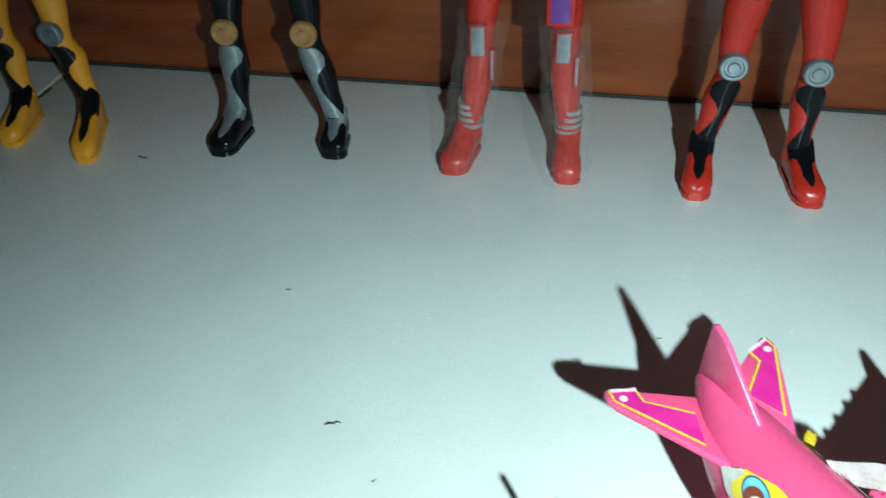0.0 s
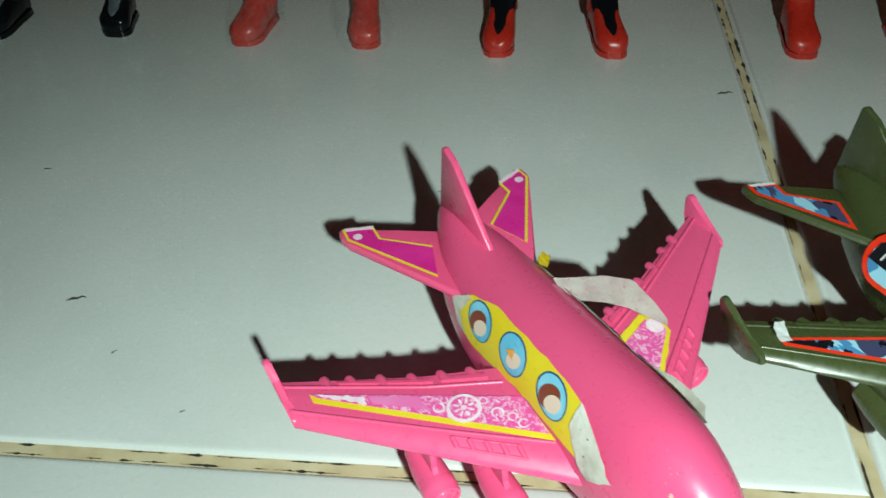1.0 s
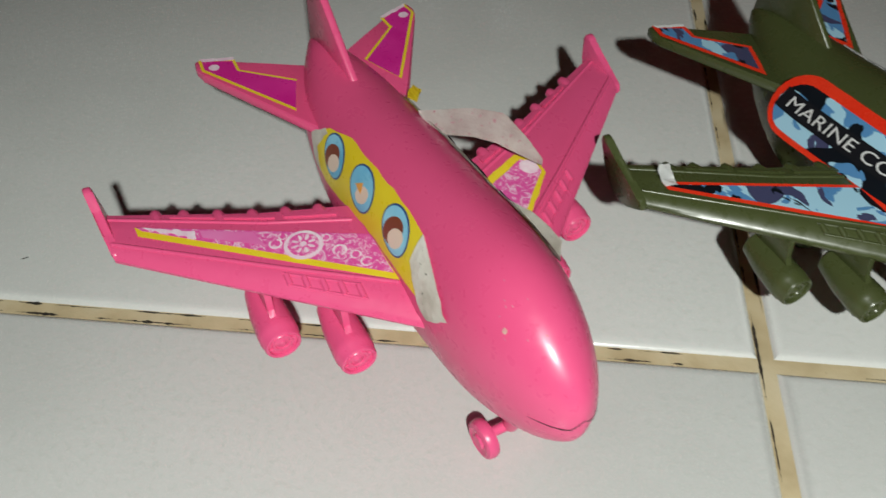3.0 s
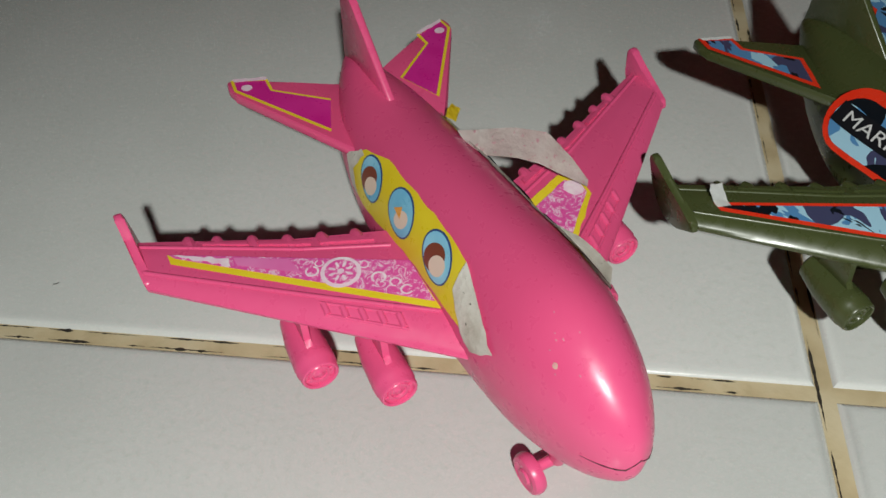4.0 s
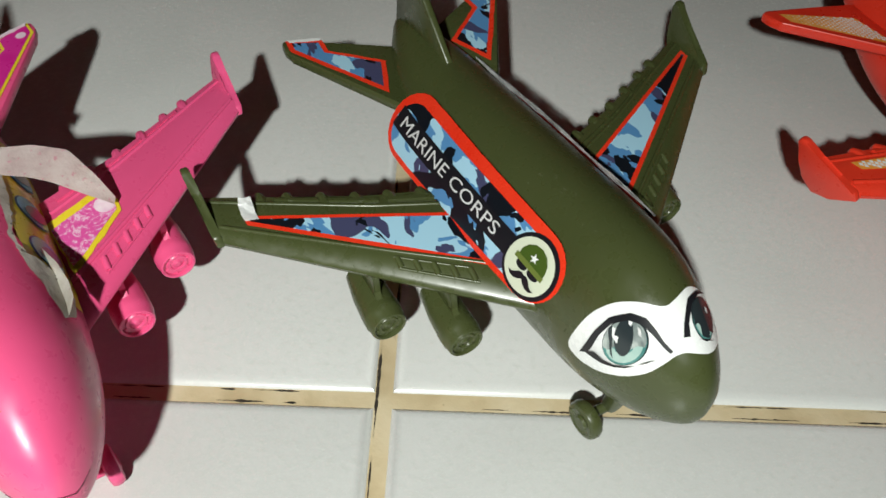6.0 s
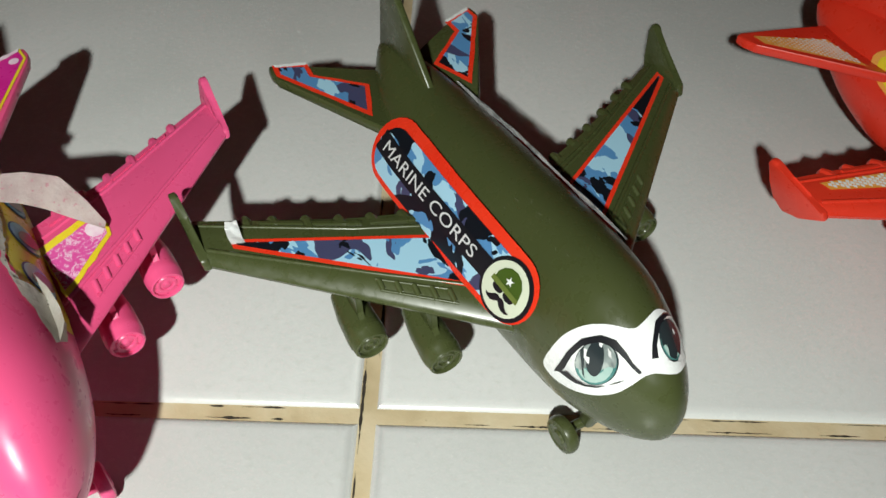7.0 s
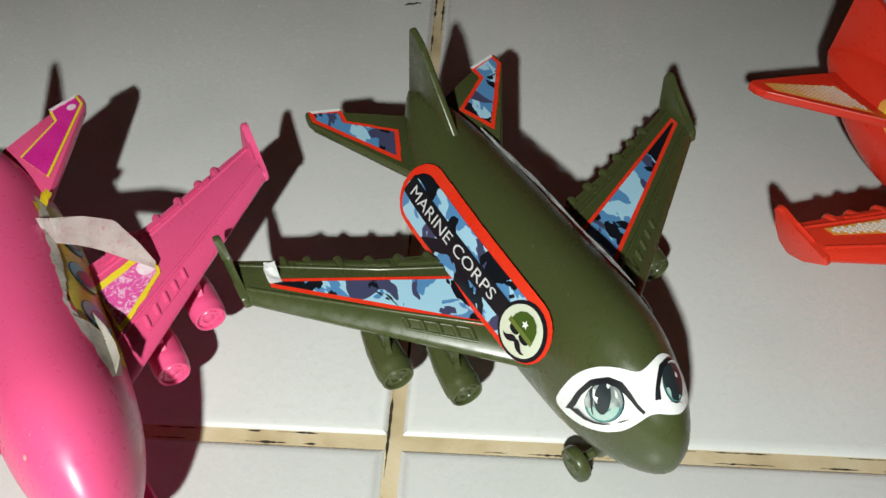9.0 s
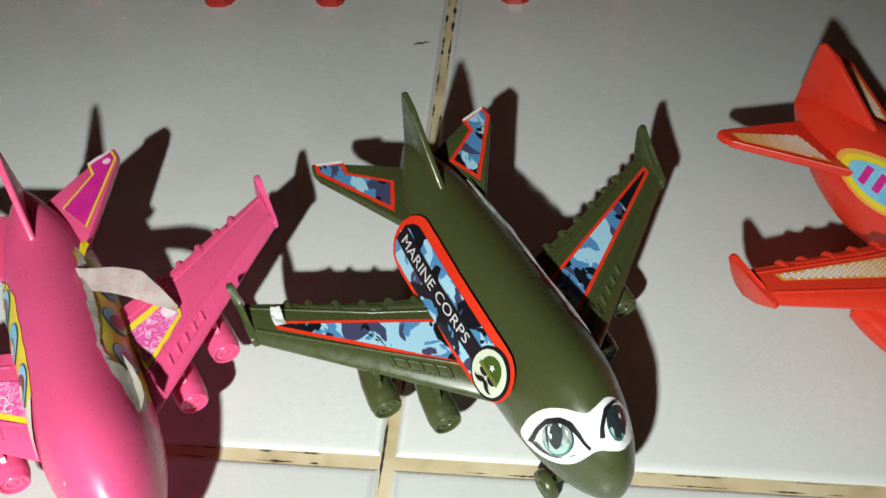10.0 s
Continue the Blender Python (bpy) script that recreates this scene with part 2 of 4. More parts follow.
def prism(bm, outline, thick, axis=1, at=0.0, bevel=0.0):
    """A flat plate: an outline in the two other axes, thick along the axis."""
    def place(p, d):
        q = list(p)
        q.insert(axis, at + d)
        return q
    start = len(bm.verts)
    a = [bm.verts.new(place(p, -thick / 2)) for p in outline]
    b = [bm.verts.new(place(p, thick / 2)) for p in outline]
    bm.faces.new(a)
    bm.faces.new(b[::-1])
    n = len(outline)
    for k in range(n):
        bm.faces.new((a[k], b[k], b[(k + 1) % n], a[(k + 1) % n]))
    if bevel:
        bm.verts.ensure_lookup_table()
        verts = bm.verts[start:]
        bmesh.ops.bevel(bm, geom=list({e for v in verts for e in v.link_edges}), offset=bevel, segments=2, affect="EDGES", profile=0.5)
    return bm


def tube(bm, path, radii, sides=12, mat=0, flat=1.0):
    """A round bar along a path."""
    rings = []
    for n, p in enumerate(path):
        p = Vector(p)
        d = (Vector(path[min(n + 1, len(path) - 1)]) - Vector(path[max(n - 1, 0)])).normalized()
        u = d.orthogonal().normalized()
        if abs(d.x) > 0.7:
            u = Vector((0, 1, 0))
        elif abs(d.z) > 0.5:
            u = Vector((1, 0, 0))
        u = (u - d * u.dot(d)).normalized()
        w = d.cross(u)
        r = radii[n] if isinstance(radii, (list, tuple)) else radii
        rings.append([p + (u * math.cos(q) + w * flat * math.sin(q)) * r for q in (2 * math.pi * k / sides for k in range(sides))])
    return loft(bm, rings, mat=mat)


# ---- toy airplane: body stations (forward, half width, bottom, top), in tenths of a metre ----
STATIONS = [(-0.234, 0.010, 0.322, 0.345), (-0.222, 0.020, 0.294, 0.353), (-0.17, 0.050, 0.232, 0.368), (-0.07, 0.093, 0.160, 0.375),
            (0.05, 0.115, 0.114, 0.382), (0.20, 0.122, 0.106, 0.402), (0.36, 0.1205, 0.108, 0.425), (0.498, 0.117, 0.114, 0.444),
            (0.597, 0.1085, 0.121, 0.447), (0.675, 0.090, 0.145, 0.425), (0.729, 0.069, 0.176, 0.394), (0.766, 0.046, 0.208, 0.362),
            (0.788, 0.024, 0.238, 0.331), (0.796, 0.006, 0.266, 0.303)]


def body_ring(x):
    """Half width, bottom and top of the body at a station, smoothly between the rows."""
    n = 0
    while n < len(STATIONS) - 2 and STATIONS[n + 1][0] < x:
        n += 1
    p1, p2 = STATIONS[n], STATIONS[n + 1]
    p0, p3 = STATIONS[max(n - 1, 0)], STATIONS[min(n + 2, len(STATIONS) - 1)]
    h = p2[0] - p1[0]
    s = min(max((x - p1[0]) / h, 0), 1)
    out = []
    for k in (1, 2, 3):
        m1 = (p2[k] - p0[k]) / (p2[0] - p0[0]) * h
        m2 = (p3[k] - p1[k]) / (p3[0] - p1[0]) * h
        out.append((2 * s ** 3 - 3 * s * s + 1) * p1[k] + (s ** 3 - 2 * s * s + s) * m1 + (3 * s * s - 2 * s ** 3) * p2[k] + (s ** 3 - s * s) * m2)
    return out


def body_point(x, a, grow=0.0):
    """A point of the skin: station x, a degrees from the top towards the left side."""
    w, b, t = body_ring(x)
    r = math.radians(a)
    s = math.sin(r)
    if math.cos(r) < 0:
        # the belly is boxy behind the wings and round under the nose
        s = math.copysign(abs(s) ** min(1.0, max(0.5, 0.5 + (x - 0.34) / 0.7, 0.55 - x * 1.6)), s)
    return x, (w + grow) * s, (b + t) / 2 + ((t - b) / 2 + grow) * math.cos(r)


# ---- the one mould of the three toy airplanes, in tenths of a metre ----
TENTH = 0.1
SEAM = 90


def skin_loft(a0, a1, steps, grow):
    bm = bmesh.new()
    xs = [STATIONS[0][0]] + [STATIONS[0][0] + (STATIONS[-1][0] - STATIONS[0][0]) * (0.5 - 0.5 * math.cos(math.pi * k / 46)) for k in range(1, 46)] + [STATIONS[-1][0]]
    rows = [[bm.verts.new(body_point(x, a0 + (a1 - a0) * k / steps, grow)) for k in range(steps + 1)] for x in xs]
    for r, q in zip(rows, rows[1:]):
        for k in range(steps):
            bm.faces.new((r[k], r[k + 1], q[k + 1], q[k]))
    bm.faces.new(rows[0])
    bm.faces.new(rows[-1][::-1])
    return bm


def wing_edges(y):
    """Trailing and leading edge of the wing at a distance from the middle."""
    y = abs(y)
    te = np.interp(y, [0.08, 0.27, 0.53], [0.234, 0.162, 0.032])
    le = np.interp(y, [0.08, 0.53], [0.540, 0.144])
    return float(te), float(le)


def wing_top(x, y):
    te, le = wing_edges(y)
    c = min(max((x - te) / (le - te), 0), 1)
    thick = float(np.interp(abs(y), [0.08, 0.53], [0.044, 0.020]))
    base = float(np.interp(abs(y), [0.08, 0.53], [0.254, 0.275]))
    drop = max(0.0, (c - 0.70) / 0.30) ** 2
    return base + thick * (1 - 0.75 * drop) - 0.006 * max(0.0, 1 - c / 0.2), base


def wing_bm(side):
    bm = bmesh.new()
    rings = []
    for k in range(19):
        y = 0.08 + 0.445 * k / 18
        te, le = wing_edges(y)
        cs = [0.0, 0.05, 0.2, 0.4, 0.6, 0.70, 0.78, 0.85, 0.91, 0.96, 0.99]
        top = [(te + c * (le - te), side * y, wing_top(te + c * (le - te), y)[0]) for c in cs]
        b = wing_top(te, y)[1]
        low = [(le, side * y, b + 0.006), (le - 0.02 * (le - te), side * y, b - 0.002), (te + 0.5 * (le - te), side * y, b - 0.004), (te, side * y, b + 0.006)]
        rings.append(top + low)
    loft(bm, rings)
    # studs along the trailing edge
    for y in (0.17, 0.225, 0.28, 0.335, 0.39, 0.435):
        te, le = wing_edges(y)
        z, b = wing_top(te, y)
        tube(bm, [(te + 0.028, side * y, z - 0.006), (te + 0.006, side * y, z - 0.005), (te - 0.008, side * y, z - 0.008), (te - 0.014, side * y, z - 0.013)], [0.011, 0.012, 0.010, 0.004], 10)
    # raised strips behind, and the four small panels ahead
    for y0, y1 in ((0.15, 0.235), (0.25, 0.33), (0.345, 0.415)):
        n = 4
        for a in range(n):
            ya, yb = y0 + (y1 - y0) * a / n, y0 + (y1 - y0) * (a + 1) / n
            pts = []
            for y in (ya, yb):
                te, le = wing_edges(y)
                for c in (0.055, 0.10):
                    pts.append((te + c * (le - te), side * y, wing_top(te + c * (le - te), y)[0] + 0.005))
            v = [bm.verts.new(p) for p in (pts[0], pts[1], pts[3], pts[2])]
            w = [bm.verts.new((p[0], p[1], p[2] - 0.012)) for p in (pts[0], pts[1], pts[3], pts[2])]
            bm.faces.new(v)
            for k in range(4):
                bm.faces.new((v[k], v[(k + 1) % 4], w[(k + 1) % 4], w[k]))
    for n in range(5):
        y = 0.181 + 0.0245 * n
        te, le = wing_edges(y)
        p = [(te + c * (le - te), side * y, wing_top(te + c * (le - te), y)[0] - 0.0005) for c in (0.80, 0.845, 0.89)]
        tube(bm, p, 0.0056, 12)
    for c in (0.795, 0.895):
        p = []
        for n in range(9):
            y = 0.176 + 0.107 * n / 8
            te, le = wing_edges(y)
            p.append((te + c * (le - te), side * y, wing_top(te + c * (le - te), y)[0] - 0.0012))
        tube(bm, p, 0.0030, 12)
    for c, ya, yb in ((0.735, 0.12, 0.52), (0.155, 0.13, 0.52)):
        p = []
        for n in range(15):
            y = ya + (yb - ya) * n / 14
            te, le = wing_edges(y)
            p.append((te + c * (le - te), side * y, wing_top(te + c * (le - te), y)[0] - 0.0006))
        tube(bm, p, 0.0042, 12)
    return bm


def winglet_bm(side, lift=0.0, inward=0.0):
    bm = bmesh.new()
    outline = [(0.150, 0.272), (0.142, 0.290), (0.100, 0.298), (0.058, 0.316), (0.026, 0.343), (0.012, 0.343), (0.006, 0.330), (0.020, 0.290), (0.034, 0.252), (0.062, 0.228), (0.100, 0.236)]
    prism(bm, outline, 0.016, 1, 0.0, 0.005)
    for v in bm.verts:
        v.co.y = side * (0.526 - inward + v.co.y + 0.16 * (v.co.z - 0.25))
        v.co.z += lift * max(0.0, (v.co.z - 0.272) / 0.07)
    return bm


def tail_plate_bm(side):
    bm = bmesh.new()
    prism(bm, [(0.045, 0.08), (-0.246, 0.242), (-0.268, 0.250), (-0.296, 0.246), (-0.298, 0.228), (-0.230, 0.12), (-0.195, 0.03)], 0.022, 2, 0.0, 0.006)
    for v in bm.verts:
        v.co.x += 0.010
        v.co.z += 0.308 + 0.06 * (abs(v.co.y) - 0.08)
        v.co.y *= side
    return bm


def tail_top(x, y):
    return 0.319 + 0.06 * (abs(y) - 0.08)


def fin_bm():
    bm = bmesh.new()
    prism(bm, [(-0.006, 0.362), (-0.006, 0.378), (-0.158, 0.500), (-0.170, 0.508), (-0.208, 0.526), (-0.220, 0.518), (-0.236, 0.335), (-0.10, 0.345)], 0.015, 1, 0.0, 0.005)
    return bm


def engine_bm(side, y, front, length=0.135):
    """A tapering nacelle, open in front: a lip, a recessed face with a raised ring and hub, and a few moulded ribs."""
    bm = bmesh.new()
    z = 0.164
    spec = [(-1.0, 0.018, 0.012), (-0.96, 0.026, 0.010), (-0.6, 0.034, 0.004), (-0.25, 0.0365, 0.0), (-0.14, 0.0360, 0.0), (-0.125, 0.0345, 0.0), (-0.03, 0.0335, 0.0), (-0.006, 0.0318, 0.0), (0.0, 0.0295, 0.0), (-0.012, 0.0272, 0.0), (-0.050, 0.0262, 0.0), (-0.055, 0.0205, 0.0), (-0.036, 0.0185, 0.0), (-0.036, 0.0145, 0.0), (-0.058, 0.0130, 0.0), (-0.052, 0.0075, 0.0), (-0.030, 0.0045, 0.0), (-0.028, 0.0006, 0.0)]
    loft(bm, [[(front + s * length, side * y + r * math.cos(q), z + up + r * math.sin(q)) for q in (2 * math.pi * k / 24 for k in range(24))] for s, r, up in spec])
    for k in range(6):
        q = math.pi * k / 3 + 0.3
        tube(bm, [(front - 0.0062, side * y + r * math.cos(q), z + r * math.sin(q)) for r in (0.0145, 0.020, 0.0262)], 0.0016, 6)
    return bm


def pylon_bm(side, y, front):
    bm = bmesh.new()
    te, le = wing_edges(y)
    prism(bm, [(front - 0.03, 0.195), (front - 0.05, 0.208), (le - 0.02, 0.262), (le - 0.10, 0.262), (front - 0.13, 0.177), (front - 0.05, 0.177)], 0.012, 1, side * y, 0.003)
    return bm


def wheel_bm(x, y, r, w):
    bm = bmesh.new()
    prof = [(-w, r * 0.45), (-w, r * 0.72), (-w * 0.8, r * 0.92), (-w * 0.3, r), (w * 0.3, r), (w * 0.8, r * 0.92), (w, r * 0.72), (w * 0.85, r * 0.62), (w * 0.85, r * 0.42), (w * 1.15, r * 0.34), (w * 1.15, r * 0.05)]
    face = 1 if y > 0 else -1
    rings = [[(x + q * math.cos(a), y + face * d, r + q * math.sin(a)) for a in (2 * math.pi * k / 24 for k in range(24))] for d, q in prof]
    loft(bm, rings)
    return bm


def toy_airplane(label, plastic, m, lifts=(0.0, 0.0), inward=(0.0, 0.0)):
    """lifts, inward: how much higher the tips of the right and the left winglet stand, and how much nearer the body."""
    plane = new("toy_airplane")
    tagged(plane, label, "toy airplane", "toy airplanes on the floor")
    plane.matrix_world = m
    part("upper_shell", skin_loft(-SEAM, SEAM, 48, 0.0), plastic, plane, size=TENTH)
    low = skin_loft(SEAM - 2, 362 - SEAM, 36, -0.0018)
    part("lower_shell", low, plastic, plane, size=TENTH)
    part("tail_fin", fin_bm(), plastic, plane, size=TENTH, sharp=30)
    for side in (-1, 1):
        wing = part("wing", wing_bm(side), plastic, plane, size=TENTH, sharp=35)
        part("winglet", winglet_bm(side, lifts[(side + 1) // 2], inward[(side + 1) // 2]), plastic, wing, size=TENTH, sharp=30)
        part("tailplane", tail_plate_bm(side), plastic, plane, size=TENTH, sharp=30)
        for y, front in ((0.200 - 0.012 * side, 0.456), (0.306 - 0.009 * side, 0.363)):
            e = part("engine", engine_bm(side, y, front), plastic, plane, size=TENTH)
            part("pylon", pylon_bm(side, y, front), plastic, e, size=TENTH, sharp=30)
        bm = wheel_bm(0.0, side * 0.056, 0.038, 0.013)
        bmesh.ops.rotate(bm, cent=(0, 0, 0), matrix=Matrix.Rotation(radians(4), 3, "Z"), verts=bm.verts)
        bmesh.ops.translate(bm, vec=(0.618, 0, 0), verts=bm.verts)
        part("wheel", bm, plastic, plane, size=TENTH)
        part("wheel", wheel_bm(0.16, side * 0.085, 0.040, 0.013), plastic, plane, size=TENTH)
    for x, y in ((0.618, 0.050), (0.16, 0.085)):
        bm = bmesh.new()
        tube(bm, [(x, -y, 0.040), (x, y, 0.040)], 0.010, 10)
        tube(bm, [(x, 0, 0.040), (x + 0.01, 0, 0.085), (x + 0.015, 0, 0.17)], [0.016, 0.020, 0.030], 12)
        part("landing_gear", bm, plastic, plane, size=TENTH)
    return plane


# ---- stickers: flat outlines laid on the skin or on a wing ----
ARC = 57.2958 / 0.145


def on_body(a0):
    """Flat (p, q): p along the body, q round it from the line a0."""
    def go(p, q, off):
        return body_point(p, a0 + q * ARC, off)
    return go


def stiff(side, a_top, width, bend):
    """A stiff leaf that clings along its upper edge and stands off below: q runs from -width / 2 at the foot to width / 2."""
    def go(p, q, off):
        w, b, t = body_ring(p)
        r = math.radians(a_top)
        h = (t - b) / 2
        off = off + 0.007
        y0, z0 = (w + off) * math.sin(r), (b + t) / 2 + (h + off) * math.cos(r)
        dy, dz = w * math.cos(r), -h * math.sin(r)
        n = math.hypot(dy, dz)
        turn = math.atan2(-dz / n, dy / n)
        s = width / 2 - q
        mid = turn + s * bend / 2
        return p, side * (y0 + s * math.cos(mid) + off * math.sin(mid)), z0 - s * math.sin(mid)
    return go


def on_wing(p, q, off):
    return p + 0.022, q, wing_top(p + 0.022, q)[0] + off


def on_tail(p, q, off):
    return p + 0.010, q, tail_top(p, q) + off


def cut_fine(bm, step):
    for axis in (0, 1):
        cs = [v.co[axis] for v in bm.verts]
        lo, hi = min(cs), max(cs)
        k = math.floor(lo / step) + 1
        while k * step < hi:
            no = [0, 0, 0]
            no[axis] = 1
            co = [0, 0, 0]
            co[axis] = k * step
            bmesh.ops.bisect_plane(bm, geom=bm.verts[:] + bm.edges[:] + bm.faces[:], plane_co=co, plane_no=no, dist=1e-6)
            k += 1
    bmesh.ops.triangulate(bm, faces=bm.faces)


def patch(outline, go, off, step=0.02, hole=None):
    bm = bmesh.new()
    bm.faces.new([bm.verts.new((p, q, 0)) for p, q in outline])
    cut_fine(bm, step)
    for v in bm.verts:
        v.co = go(v.co.x, v.co.y, off)
    return bm


def lay(name, outline, go, off, mat, parent, label="", step=0.02):
    bm = patch(outline, go, off, step)
    # a little thickness, so that it is a leaf and not a bare face
    ob = part(name, bm, mat, parent, label, size=TENTH)
    return ob


def oval(cx, cy, rx, ry, n=28, turn=0.0):
    c, s = math.cos(turn), math.sin(turn)
    pts = [(rx * math.cos(2 * math.pi * k / n), ry * math.sin(2 * math.pi * k / n)) for k in range(n)]
    return [(cx + x * c - y * s, cy + x * s + y * c) for x, y in pts]


def stadium(ax, ay, bx, by, r, n=12):
    d = math.atan2(by - ay, bx - ax)
    out = [(bx + r * math.cos(d - math.pi / 2 + math.pi * k / n), by + r * math.sin(d - math.pi / 2 + math.pi * k / n)) for k in range(n + 1)]
    return out + [(ax + r * math.cos(d + math.pi / 2 + math.pi * k / n), ay + r * math.sin(d + math.pi / 2 + math.pi * k / n)) for k in range(n + 1)]


def ragged(outline, amount, step, seed, edges=None):
    """Breaks the edges of an outline into uneven teeth, as torn paper has."""
    rnd = random.Random(seed)
    out = []
    n = len(outline)
    for k in range(n):
        a, b = Vector((*outline[k], 0)), Vector((*outline[(k + 1) % n], 0))
        out.append((a.x, a.y))
        if edges is not None and k not in edges:
            continue
        m = int((b - a).length / step)
        side = Vector((-(b - a).y, (b - a).x, 0)).normalized()
        for j in range(1, m):
            p = a + (b - a) * (j / m) + side * rnd.uniform(-amount, amount)
            out.append((p.x, p.y))
    return out


def shrink(outline, d):
    """The outline moved inwards by d (outline runs either way round)."""
    area = sum(a[0] * b[1] - b[0] * a[1] for a, b in zip(outline, outline[1:] + outline[:1]))
    sgn = 1 if area > 0 else -1
    out = []
    n = len(outline)
    for k in range(n):
        p0, p1, p2 = (Vector(outline[(k + j) % n]) for j in (-1, 0, 1))
        d1, d2 = (p1 - p0).normalized(), (p2 - p1).normalized()
        n1, n2 = Vector((-d1.y, d1.x)) * sgn, Vector((-d2.y, d2.x)) * sgn
        h = n1 + n2
        h = h / max(h.dot(n1), 0.35)
        out.append(tuple(p1 + h * d))
    return out


def lettering(text, height, go_flat, off, mat, parent, name="lettering", label=""):
    cu = bpy.data.curves.new("text", "FONT")
    cu.body, cu.size, cu.align_x, cu.align_y, cu.resolution_u = text, height, "CENTER", "CENTER", 3
    ob = bpy.data.objects.new("text", cu)
    scene.collection.objects.link(ob)
    me = bpy.data.meshes.new_from_object(ob.evaluated_get(bpy.context.evaluated_depsgraph_get()))
    bpy.data.objects.remove(ob)
    bm = bmesh.new()
    bm.from_mesh(me)
    bpy.data.meshes.remove(me)
    cut_fine(bm, height * 0.4)
    for v in bm.verts:
        v.co = go_flat(v.co.x, v.co.y, off)
    return part(name, bm, mat, parent, label, size=TENTH)


L1, L2, L3, L4, L5 = 0.0022, 0.0034, 0.0046, 0.0058, 0.0070

# ---- places of the three airplanes ----
AT_PINK = pose(-0.0834, 0.0308, 0, 0, 0, -56.8)
AT_OLIVE = pose(0.0107, 0.0514, 0, 0, 0, -60.1)
AT_RED = pose(0.1153, 0.0757, 0, 0, 0, -47.4)


def wing_strip(side, te0, le0, y0, tip, y1):
    """A long triangle on the wing, blunt at the tip."""
    return [(te0, side * y0), (le0, side * y0), (tip + 0.012, side * y1), (tip - 0.012, side * y1)]


def tail_strip(side):
    return [(-0.152, side * 0.076), (-0.052, side * 0.115), (-0.252, side * 0.242), (-0.292, side * 0.238), (-0.268, side * 0.168), (-0.228, side * 0.170)]


# pink airplane
pink = toy_airplane("glossy pink plastic toy airplane with torn stickers, standing on the tiles", PINK, AT_PINK, (0.0, -0.008), (0.012, 0.004))
side_line = on_body(-57.0)


def q_of(a, a0):
    return (a - a0) / ARC


def xa(points, a0):
    return [(x, q_of(a, a0)) for x, a in points]


win = lay("window_sticker", ragged(xa([(0.010, -68), (0.06, -46), (0.135, -35), (0.23, -35), (0.335, -36), (0.40, -38), (0.444, -41), (0.465, -54), (0.490, -77), (0.40, -75), (0.288, -74), (0.20, -79), (0.112, -84), (0.06, -80)], -57), 0.002, 0.02, 3), side_line, L1, YELLOW, pink, "yellow sticker with a row of round windows, edges torn")
lay("torn_edge", ragged(xa([(0.440, -40), (0.475, -46), (0.574, -69), (0.525, -83), (0.492, -78), (0.445, -60)], -57), 0.003, 0.015, 5), side_line, L3, PAPER, win, "white torn backing paper")
lay("torn_edge", ragged(xa([(0.006, -68), (0.050, -49), (0.068, -50), (0.05, -68), (0.09, -82), (0.05, -80)], -57), 0.003, 0.012, 6), side_line, L3, PAPER, win, "white torn backing paper")
for n, (x, a) in enumerate(((0.120, -57), (0.244, -54), (0.377, -54))):
    q = q_of(a, -57)
    rim = lay("porthole", oval(x, q, 0.050, 0.036, turn=-0.45), side_line, L2, DEEP_BLUE_PRINT, win, "round printed window with a dark rim")
    lay("sky", oval(x + 0.001, q, 0.0465, 0.0322, turn=-0.45), side_line, L3, SKY_PRINT, rim)
    if n != 1:
        lay("brown_shape", oval(x - 0.002, q - 0.003, 0.028, 0.024, turn=0.4), side_line, L4, BROWN_PRINT, rim)
        lay("pale_shape", oval(x + 0.014, q - 0.009, 0.022, 0.017, turn=0.4), side_line, L5, CREAMY_PRINT, rim)
    else:
        lay("pale_shape", oval(x + 0.012, q - 0.008, 0.021, 0.016, turn=0.4), side_line, L4, CREAMY_PRINT, rim)
        lay("orange_shape", [(x - 0.018, q - 0.002), (x + 0.002, q + 0.012), (x + 0.010, q - 0.008)], side_line, L5, ORANGE_PRINT, rim)
